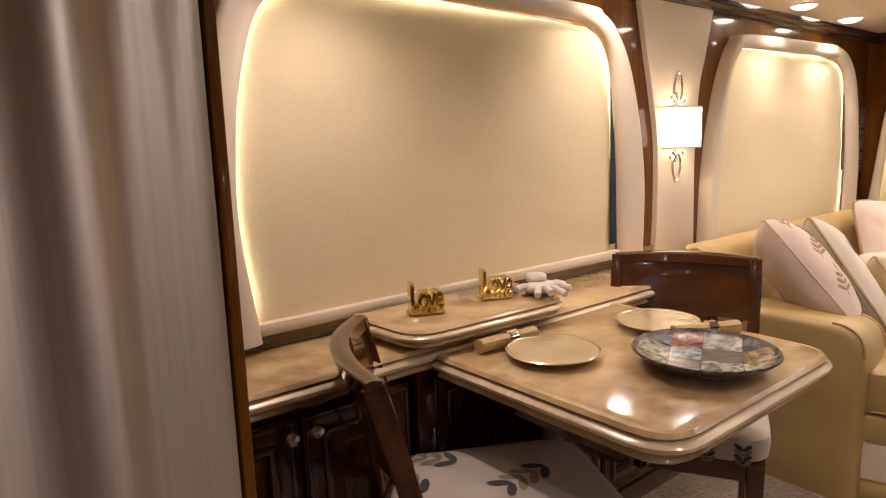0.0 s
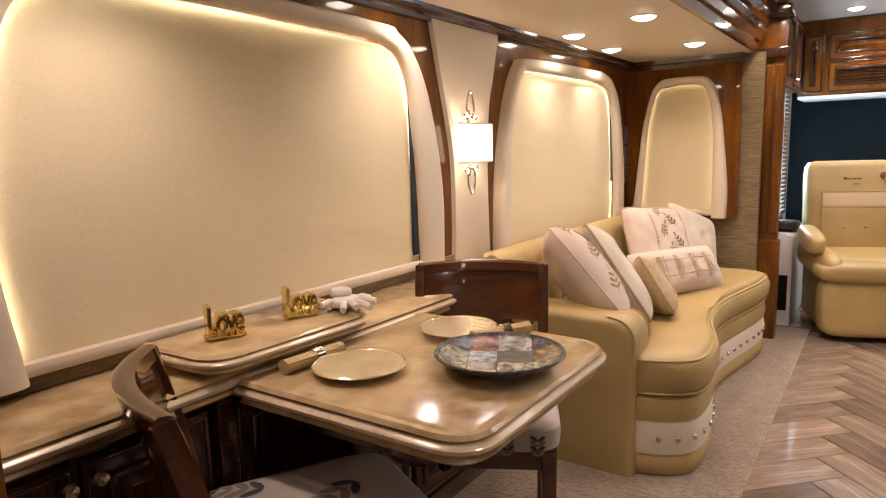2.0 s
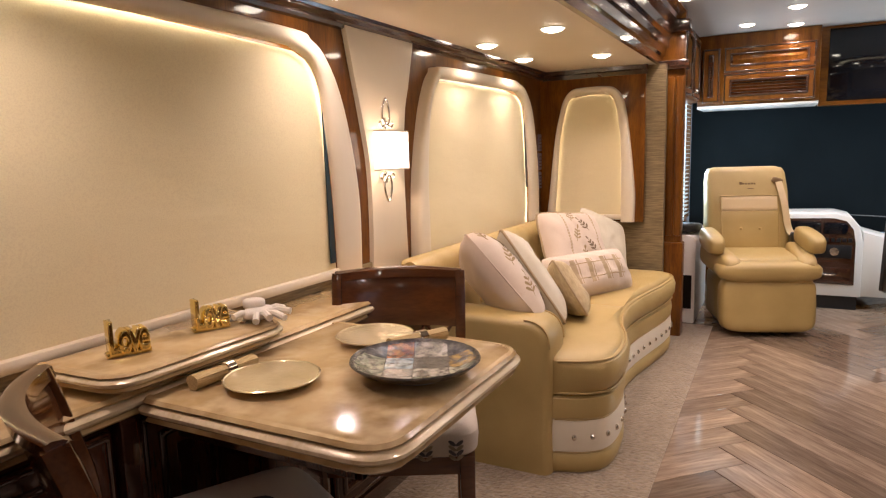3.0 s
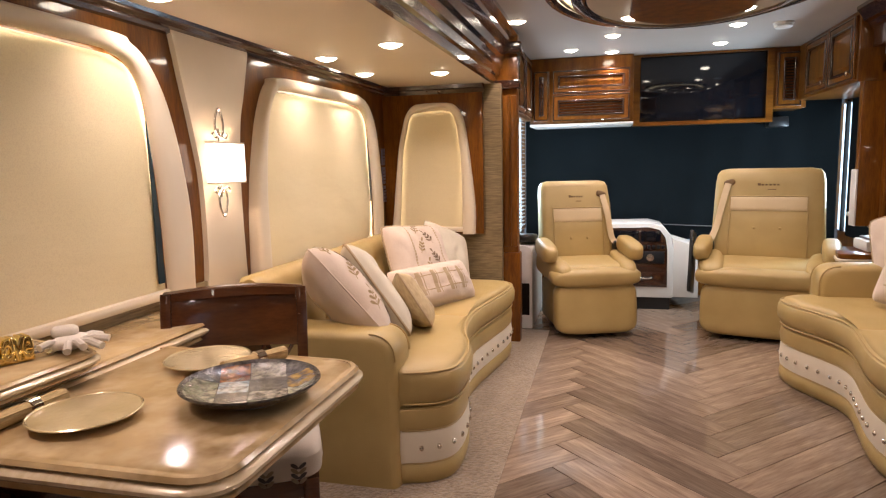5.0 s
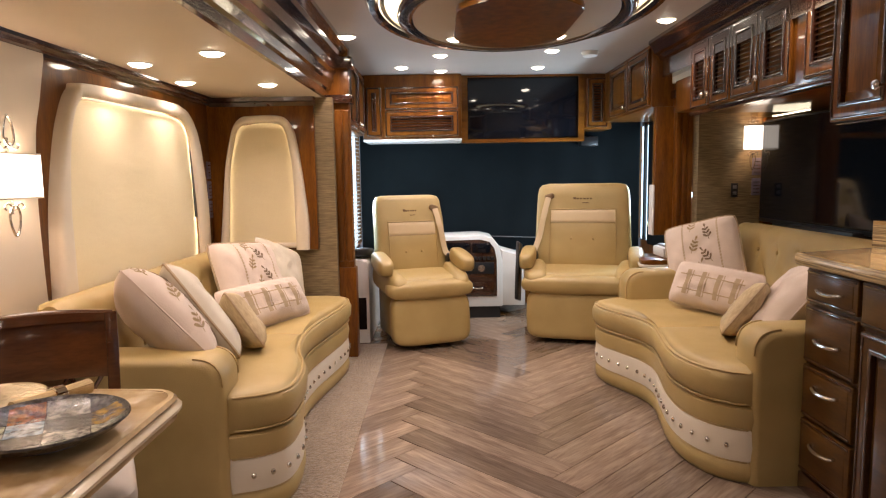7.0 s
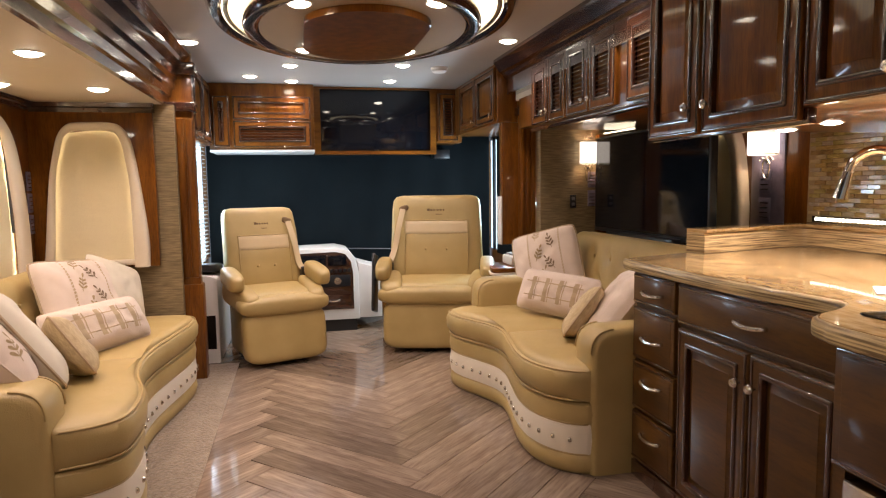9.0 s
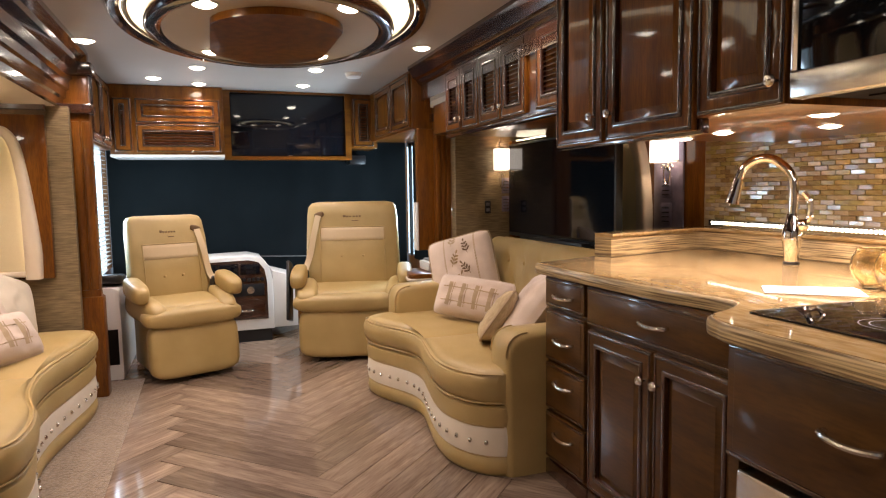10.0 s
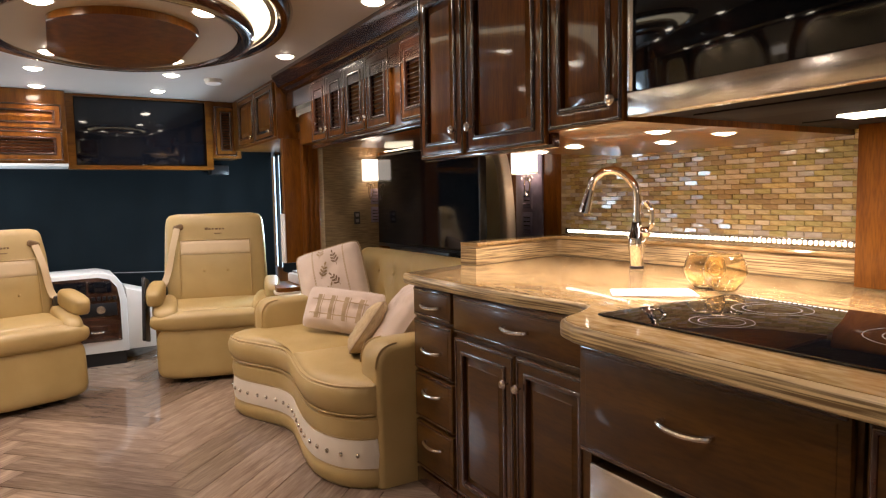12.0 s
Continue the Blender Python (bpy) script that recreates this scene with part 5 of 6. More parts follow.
# ---- cushions ----
def pillow(label, m, w, h, th, mat, deco="", seed=0, trim=None, band=0.0):
    t = thing("throw_pillow", label, "pillow", m, "throw pillows")
    n = 30

    def height(u, v):
        e = max(0.0, (1 - abs(u) ** 2.6)) ** 0.55 * max(0.0, (1 - abs(v) ** 2.6)) ** 0.55
        return th / 2 * e

    def pos(u, v, side):
        rc = 1 - 0.085 * (u * v) ** 4
        pin = rc * (1 - 0.035 * (1 - abs(v) ** 2) * abs(u) ** 3)
        pin2 = rc * (1 - 0.035 * (1 - abs(u) ** 2) * abs(v) ** 3)
        wr = 0.012 * noise.noise(Vector((u * 2.4 + seed, v * 2.4, side))) + 0.006 * noise.noise(Vector((u * 6 + seed, v * 3, side)))
        wr += 0.005 * (1 - abs(noise.noise(Vector((u * 3.0 + v * 1.5 + seed * 3, v * 1.2, side + 4)))) * 3) * (0.4 + abs(v))
        return (u * w / 2 * pin, v * h / 2 * pin2, side * (height(u, v) + wr * (1 - max(abs(u), abs(v)) ** 4)))
    bm = bmesh.new()
    for side in (1, -1):
        g = [[bm.verts.new(pos(-1 + 2 * i / n, -1 + 2 * j / n, side)) for i in range(n + 1)] for j in range(n + 1)]
        for j in range(n):
            for i in range(n):
                q = (g[j][i], g[j][i + 1], g[j + 1][i + 1], g[j + 1][i])
                bm.faces.new(q if side > 0 else q[::-1])
    bmesh.ops.remove_doubles(bm, verts=bm.verts, dist=0.0015)
    part("cover", bm, mat, t)
    ring = [(-1 + 2 * i / 16, -1) for i in range(16)] + [(1, -1 + 2 * i / 16) for i in range(16)] + [(1 - 2 * i / 16, 1) for i in range(16)] + [(-1, 1 - 2 * i / 16) for i in range(16)]
    part("piping", tube([(pos(u, v, 1)[0], pos(u, v, 1)[1], 0) for u, v in ring], 0.006 if trim else 0.004, 6, (0, 0, 1), True), trim or mat, t)

    def patch(poly, material_, name):
        bm2 = bmesh.new()
        vs = []
        for u, v in poly:
            x, y, z = pos(u, v, 1)
            vs.append(bm2.verts.new((x, y, z + 0.0025)))
        cu, cv = sum(p[0] for p in poly) / len(poly), sum(p[1] for p in poly) / len(poly)
        x, y, z = pos(cu, cv, 1)
        mid = bm2.verts.new((x, y, z + 0.003))
        for i in range(len(vs)):
            bm2.faces.new((vs[i], vs[(i + 1) % len(vs)], mid))
        part(name, bm2, material_, t)
    def blade(px, py, a, ln, wd, mat_):
        poly = []
        for q in range(10):
            th_ = 2 * math.pi * q / 10
            lx, ly = ln / 2 + ln / 2 * math.cos(th_), wd * math.sin(th_) * (0.75 + 0.25 * math.cos(th_))
            poly.append((max(-0.97, min(0.97, px + lx * math.cos(a) - ly * math.sin(a))), max(-0.97, min(0.97, py + lx * math.sin(a) + ly * math.cos(a)))))
        patch(poly, mat_, "embroidered_leaf")
    if deco == "leaves":
        r3 = random.Random(seed * 7 + 1)
        sprigs = [(band + 0.20 * (-1) ** q + r3.uniform(-0.05, 0.05), -0.78 + 0.30 * q, 90 + 22 * (-1) ** q + r3.uniform(-12, 12)) for q in range(6)]
        for q, (su, sv, ang) in enumerate(sprigs):
            a = radians(ang)
            thread = EMBROIDERY if q % 2 == 0 else EMBROIDERY_TAN
            for kk in range(3):
                bx, by = su + 0.10 * kk * math.cos(a), sv + 0.10 * kk * math.sin(a)
                for sgn in (1, -1):
                    blade(bx, by, a + sgn * radians(48), 0.15 - 0.02 * kk, 0.034, thread)
            blade(su + 0.29 * math.cos(a), sv + 0.29 * math.sin(a), a, 0.13, 0.032, thread)
            ca, sa = 0.007 * math.sin(a), 0.007 * math.cos(a)
            ex, ey = su - 0.08 * math.cos(a), sv - 0.08 * math.sin(a)
            fx, fy = su + 0.29 * math.cos(a), sv + 0.29 * math.sin(a)
            patch([(ex - ca, max(-0.97, ey + sa)), (ex + ca, max(-0.97, ey - sa)), (fx + ca, min(0.97, fy - sa)), (fx - ca, min(0.97, fy + sa))], thread, "embroidered_stem")
        for cx in (band - 0.46, band + 0.46):
            if abs(cx) < 0.95:
                for kk in range(24):
                    v0 = -0.96 + 0.08 * kk
                    patch([(cx - 0.022, v0), (cx + 0.022, v0 + 0.02), (cx + 0.022, v0 + 0.075), (cx - 0.022, v0 + 0.055)], STRIPE, "braid")
    if deco == "plaid":
        for cx in (-0.55, -0.2, 0.15, 0.5):
            for kk in range(5):
                v0 = -0.55 + 0.22 * kk
                patch([(cx, v0), (cx + 0.10, v0), (cx + 0.10, v0 + 0.22), (cx, v0 + 0.22)], STRIPE, "woven_stripe")
                patch([(cx + 0.13, v0), (cx + 0.15, v0), (cx + 0.15, v0 + 0.22), (cx + 0.13, v0 + 0.22)], STRIPE, "woven_stripe")
        for v0 in (-0.35, 0.3):
            for kk in range(8):
                u0 = -0.72 + 0.18 * kk
                patch([(u0, v0), (u0 + 0.18, v0), (u0 + 0.18, v0 + 0.05), (u0, v0 + 0.05)], STRIPE, "woven_stripe")
    return t


def leaning(centre, normal, spin):
    """A pose whose local z is the normal and whose local y points up the pillow, spun about the normal."""
    z = Vector(normal).normalized()
    x = Vector((0, 0, 1)).cross(z).normalized()
    y = z.cross(x)
    return Matrix.Translation(centre) @ Matrix((x, y, z)).transposed().to_4x4() @ pose(0, 0, 0, 0, 0, spin)


pillow("cream linen pillow with brown embroidered leaves against arm", leaning((2.735, 0.975, 0.685), (0.49, -0.625, 0.607), -19), 0.44, 0.48, 0.21, PILLOW, "leaves", 1, None, -0.62)
pillow("sage crumpled linen pillow with braided edge", leaning((2.885, 0.90, 0.675), (0.463, -0.71, 0.53), -16.3), 0.42, 0.48, 0.15, PILLOW_SAGE, "", 2, STRIPE)
pillow("small straw woven pillow on sofa seat", leaning((3.085, 0.79, 0.595), (0.443, -0.748, 0.494), -17.3), 0.28, 0.29, 0.12, PILLOW_GOLD, "", 3, STRIPE)
pillow("long plaid lumbar pillow in cream and tan", leaning((3.60, 0.83, 0.575), (-0.42, -0.76, 0.50), 0), 0.60, 0.24, 0.14, PILLOW, "plaid", 4)
pillow("cream pillow with embroidered leaf sprigs against sofa back", leaning((3.95, 1.01, 0.66), (-0.42, -0.80, 0.42), -5), 0.50, 0.44, 0.15, PILLOW, "leaves", 5, STRIPE, 0.1)
pillow("plain sage pillow tucked at the far sofa arm", leaning((4.20, 0.90, 0.64), (-0.35, -0.85, 0.40), -24), 0.40, 0.42, 0.13, PILLOW_SAGE, "", 6)
pillow("cream pillow with embroidered leaf sprigs on loveseat", leaning((4.08, -1.645, 0.72), (-0.72, 0.60, 0.34), 16), 0.44, 0.46, 0.16, PILLOW, "leaves", 7, STRIPE, 0.05)
pillow("long striped lumbar pillow on loveseat", leaning((3.68, -1.545, 0.60), (-0.55, 0.74, 0.38), -4), 0.52, 0.25, 0.14, PILLOW, "plaid", 8)
pillow("small straw woven pillow on loveseat", leaning((3.16, -1.47, 0.595), (0.514, 0.652, 0.558), 17), 0.27, 0.30, 0.11, PILLOW_GOLD, "", 9, STRIPE)
pillow("plain cream linen pillow against loveseat arm", leaning((3.06, -1.59, 0.63), (0.25, 0.75, 0.61), 5), 0.42, 0.44, 0.16, PILLOW, "", 10)


# ---- refrigerator and its surround ----
fr = thing("refrigerator", "tall brushed stainless steel refrigerator with bowed door", "refrigerator")
rows_ = []
for j in range(2):
    z = (0.03, 1.72)[j]
    row = [(-0.42 + 0.886 * i / 48, 0.655 - 0.035 * math.sin(math.pi * i / 48) ** 0.6 - 0.0035 * math.cos(i * 0.75), z) for i in range(49)]
    rows_.append(row + [(0.466, 1.36, z), (-0.42, 1.36, z)])
part("door", loft(rows_), STEEL, fr, "bowed brushed steel door", 50)
part("gasket", box(0.4662, 0.469, 0.668, 1.36, 0.03, 1.72), BLACK, fr)
part("toe_grille", box(-0.42, 0.44, 0.70, 1.36, 0.0, 0.029), BLACK, fr)
structure("panel_fridge_side", box(0.4695, 0.483, 0.652, 1.40, 0.0, 1.735, 0.003), WOOD, "dark cherry end panel beside the refrigerator", "wall panel")

# ---- dinette ----
buf = thing("dinette_cabinet", "dark cherry low cabinet under the dinette window", "cabinet")
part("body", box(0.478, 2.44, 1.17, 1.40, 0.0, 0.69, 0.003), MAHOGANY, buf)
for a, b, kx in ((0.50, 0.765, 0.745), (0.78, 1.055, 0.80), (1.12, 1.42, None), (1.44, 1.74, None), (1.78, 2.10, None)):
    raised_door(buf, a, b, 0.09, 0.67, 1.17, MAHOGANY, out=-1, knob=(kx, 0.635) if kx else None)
part("foot_trim", box(0.478, 2.44, 1.16, 1.18, 0.0, 0.07, 0.004), WOOD_DARK, buf)
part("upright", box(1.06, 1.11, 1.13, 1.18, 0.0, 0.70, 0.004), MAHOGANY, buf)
EDGE_LOW = [(0.0, -0.028), (0.010, -0.028), (0.017, -0.022), (0.0115, -0.0145), (0.0, -0.0145)]
EDGE_MID = [(0.0, -0.014), (0.011, -0.014), (0.019, -0.010), (0.028, -0.002), (0.029, 0.005), (0.023, 0.011), (0.013, 0.0135), (0.0, 0.0135)]
EDGE_TOP = [(0.0, 0.014), (0.013, 0.014), (0.019, 0.020), (0.012, 0.0275), (0.0, 0.028)]


def moulded_edge(parent, path, k=1.0, kz=1.0):
    """A pearl band between two marble lips along a path."""
    for name, prof, mat, lab in (("lower_lip", EDGE_LOW, MARBLE, ""), ("edge", EDGE_MID, LEDGE_EDGE, "pearl half-round edge band"), ("upper_lip", EDGE_TOP, MARBLE, "")):
        part(name, sweep([(u * k, v * kz) for u, v in prof], path), mat, parent, lab)


ledge = thing("marble_ledge", "brown marble ledge with pearl moulded edge", "ledge")
part("slab", box(0.478, 2.46, 1.14, 1.398, 0.695, 0.749, 0.003), MARBLE, ledge)
moulded_edge(ledge, [(0.478, 1.14, 0.722), (1.5, 1.14, 0.722), (2.46, 1.14, 0.722), (2.46, 1.39, 0.722)])
structure("backsplash_dinette", box(0.478, 2.41, 1.385, 1.40, 0.749, 0.80, 0.003), WALLPAPER, "dark strip between ledge and window shade", "backsplash")
shelf = thing("marble_shelf", "raised brown marble shelf above the table", "shelf")
shelf_o = rounded([(1.03, 1.33), (1.04, 1.095), (1.50, 1.08), (1.55, 1.33)], [0.01, 0.06, 0.05, 0.01])
part("slab", prism(shelf_o, "z", 0.763, 0.802, 0.003), MARBLE, shelf)
moulded_edge(shelf, [(x, y, 0.782) for x, y in shelf_o], 0.8, 0.72)
part("support", box(1.10, 1.48, 1.16, 1.32, 0.749, 0.763), WOOD_DARK, shelf)

table = thing("dinette_table", "brown marble dinette table with pearl moulded edge", "table")
top_o = rounded([(1.115, 1.10), (1.115, 0.52), (1.735, 0.52), (1.765, 1.10)], [0.008, 0.065, 0.065, 0.008])
part("tabletop", prism(top_o, "z", 0.678, 0.7335, 0.003), MARBLE, table)
moulded_edge(table, [(x, y, 0.706) for x, y in top_o])
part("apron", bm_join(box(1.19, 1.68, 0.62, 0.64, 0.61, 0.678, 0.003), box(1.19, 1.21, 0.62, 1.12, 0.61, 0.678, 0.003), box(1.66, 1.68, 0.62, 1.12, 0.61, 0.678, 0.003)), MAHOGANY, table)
part("bracket", box(1.40, 1.46, 0.66, 1.12, 0.585, 0.612, 0.004), WOOD_DARK, table)
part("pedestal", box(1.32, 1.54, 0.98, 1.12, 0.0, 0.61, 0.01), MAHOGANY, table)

PLATE = [(0.0005, 0.0), (0.055, 0.0), (0.06, 0.003), (0.075, 0.010), (0.105, 0.014), (0.128, 0.020), (0.130, 0.023), (0.127, 0.024), (0.104, 0.018), (0.074, 0.014), (0.058, 0.007), (0.0005, 0.006)]


def plate(m, k=1.0):
    t = thing("dinner_plate", "champagne gold glass dinner plate on the table", "plate", m, "gold dinner plates")
    part("dish", lathe([(r * k, z * k) for r, z in PLATE], n=48), GOLD_PLATE, t)
    part("well", lathe([(0.0005, 0.0068 * k), (0.05 * k, 0.0072 * k), (0.058 * k, 0.0085 * k), (0.0725 * k, 0.0155 * k), (0.0745 * k, 0.0152 * k), (0.0735 * k, 0.0142 * k), (0.0005, 0.0062 * k)], n=48), GOLD_WELL, t, "deeper gold well with fine rings")
    part("rim", lathe([(0.128 * k, 0.0225 * k), (0.1315 * k, 0.0235 * k), (0.128 * k, 0.0262 * k), (0.125 * k, 0.0235 * k)], n=48), GOLD_PLATE, t)
    return t


pl = plate(pose(1.275, 0.908, 0.735), 0.80)
copy_thing(pl, pose(1.642, 0.882, 0.735))
mosaic = [material("mosaic_%s" % nm, c, 0.18, spec=0.4, coat=0.15, color2=c2, scale=34, detail=8, lo=0.42, hi=0.58, fine=(0.02, 0.018, 0.015), fine_scale=55, fine_amount=0.8, bump=0.004, bump_scale=70) for nm, c, c2 in (("jade", (0.20, 0.21, 0.13), (0.36, 0.34, 0.24)), ("slate", (0.05, 0.045, 0.04), (0.12, 0.10, 0.08)), ("rust", (0.22, 0.05, 0.015), (0.30, 0.11, 0.03)), ("ivory", (0.42, 0.38, 0.31), (0.25, 0.22, 0.17)), ("gold", (0.35, 0.20, 0.03), (0.10, 0.06, 0.02)), ("sky", (0.22, 0.30, 0.36), (0.34, 0.38, 0.38)))]
plat = thing("mosaic_platter", "large dark mosaic glass platter on a low foot", "platter", pose(1.445, 0.645, 0.735) @ Matrix.Diagonal((0.9, 0.9, 0.95, 1.0)))
part("foot", lathe([(0.0005, 0), (0.075, 0), (0.07, 0.014), (0.0005, 0.014)], n=28), GREY_PLASTIC, plat)
prof_p = [(0.0005, 0.013), (0.11, 0.015), (0.145, 0.028), (0.162, 0.042), (0.160, 0.046), (0.142, 0.034), (0.108, 0.0215), (0.0005, 0.0195)]
part("dish", lathe(prof_p, n=48), mosaic[1], plat)
rng = random.Random(4)
cuts_u, cuts_v = [-0.158, -0.075, -0.012, 0.07, 0.16], [-0.16, -0.082, 0.006, 0.078, 0.158]
for i in range(4):
    for j in range(4):
        u0, u1 = cuts_u[i] + 0.001, cuts_u[i + 1] - 0.001
        v0, v1 = cuts_v[j] + 0.001, cuts_v[j + 1] - 0.001
        if max(math.hypot(u, v) for u in (u0, u1) for v in (v0, v1)) > 0.30:
            continue
        bm = bmesh.new()
        vs = []
        for k in range(9):
            for l_ in range(9):
                u, v = u0 + (u1 - u0) * k / 8, v0 + (v1 - v0) * l_ / 8
                rr = math.hypot(u, v)
                if rr > 0.16:
                    u, v, rr = u * 0.16 / rr, v * 0.16 / rr, 0.16
                z = float(np.interp(rr, [0.0, 0.108, 0.142, 0.162], [0.0195, 0.0215, 0.034, 0.0455])) + 0.0008
                vs.append(bm.verts.new((u, v, z)))
        for k in range(8):
            for l_ in range(8):
                bm.faces.new((vs[k * 9 + l_], vs[k * 9 + l_ + 1], vs[k * 9 + l_ + 10], vs[k * 9 + l_ + 9]))
        part("tile", placed(bm, pose(0, 0, 0, 0, 0, 28)), mosaic[(1, 0, 3, 1, 0, 3, 1, 0, 4, 1, 5, 0, 1, 3, 2, 1)[i * 4 + j]], plat)


def napkin(m):
    t = thing("rolled_napkin", "straw coloured rolled napkin in silver ring", "napkin", m, "rolled napkins")
    rows_ = []
    for x in np.linspace(-0.085, 0.085, 10):
        fl = 1 + 0.10 * abs(x) / 0.085
        rows_.append([(float(x), fl * 0.0165 * math.cos(a) * (1 + 0.08 * math.sin(3 * a)), 0.017 + fl * 0.0155 * math.sin(a)) for a in [2 * math.pi * i / 18 for i in range(18)]])
    part("roll", loft(rows_), NAPKIN, t)
    part("fold", placed(box(-0.085, 0.085, -0.006, 0.006, -0.0012, 0.0012), pose(0, -0.012, 0.029, 30)), NAPKIN, t)
    part("ring", placed(lathe([(0.0185, -0.013), (0.021, -0.011), (0.021, 0.011), (0.0185, 0.013)], n=20), Matrix.Translation((0.012, 0, 0.0175)) @ pose(0, 0, 0, 0, 90)), CHROME, t, "beaded silver napkin ring")
    return t


np1 = napkin(pose(1.258, 1.034, 0.735, 0, 0, -4))
copy_thing(np1, pose(1.648, 0.755, 0.735, 0, 0, -27))


def word_ornament(m):
    t = thing("word_ornament", "shiny gold word ornament on the marble shelf", "ornament", m, "gold word ornaments")
    cu = bpy.data.curves.new("letters", "FONT")
    cu.body, cu.size, cu.extrude, cu.bevel_depth, cu.align_x = "Love", 0.082, 0.013, 0.0055, "CENTER"
    cu.space_character = 0.86
    cu.materials.append(GOLD)
    ob = new("letters", cu)
    ob.parent = t
    ob.matrix_basis = pose(0, 0, 0.010, 90, 0, 0) @ Matrix.Diagonal((0.58, 1.16, 1.15, 1.0))
    part("base", box(-0.046, 0.046, -0.014, 0.014, 0.0, 0.012, 0.003), GOLD, t)
    return t


w1 = word_ornament(pose(1.15, 1.205, 0.803, 0, 0, -24))
copy_thing(w1, pose(1.375, 1.195, 0.803, 0, 0, -24))
gl = thing("cotton_gloves", "pair of white cotton gloves lying on the shelf", "gloves", pose(1.50, 1.155, 0.803, 0, 0, 25))
part("palm", placed(puff(0.10, 0.07, 0.03, 0.7, 0.6), pose(0, 0, 0.018)), GLOVE, gl)
part("palm", placed(puff(0.09, 0.06, 0.03, 0.7, 0.6), pose(0.03, 0.02, 0.036, 0, 8, 20)), GLOVE, gl)
for k, (a, ln) in enumerate(((-165, 0.06), (-145, 0.07), (-120, 0.07), (-95, 0.06), (-40, 0.05), (150, 0.05))):
    d = Vector((math.cos(radians(a)), math.sin(radians(a)), 0))
    p0 = Vector((0, 0, 0.02)) + d * 0.03
    p1 = p0 + d * ln + Vector((0, 0, -0.006 + 0.008 * (k % 2)))
    part("finger", tube([tuple(p0), tuple((p0 + p1) / 2 + Vector((0, 0, 0.006))), tuple(p1)], 0.009, 8), GLOVE, gl)
cord = thing("charging_cable", "thin dark cable and metal clip on the shelf", "cable")
part("wire", tube(smooth_line([(1.44, 1.22, 0.806), (1.46, 1.20, 0.806), (1.49, 1.23, 0.806), (1.48, 1.26, 0.806), (1.46, 1.28, 0.806)], 6), 0.003, 6), GREY_PLASTIC, cord)
part("clip", placed(box(-0.03, 0.03, -0.008, 0.008, 0, 0.006, 0.002), pose(1.47, 1.17, 0.803, 0, 0, 25)), NICKEL, cord)


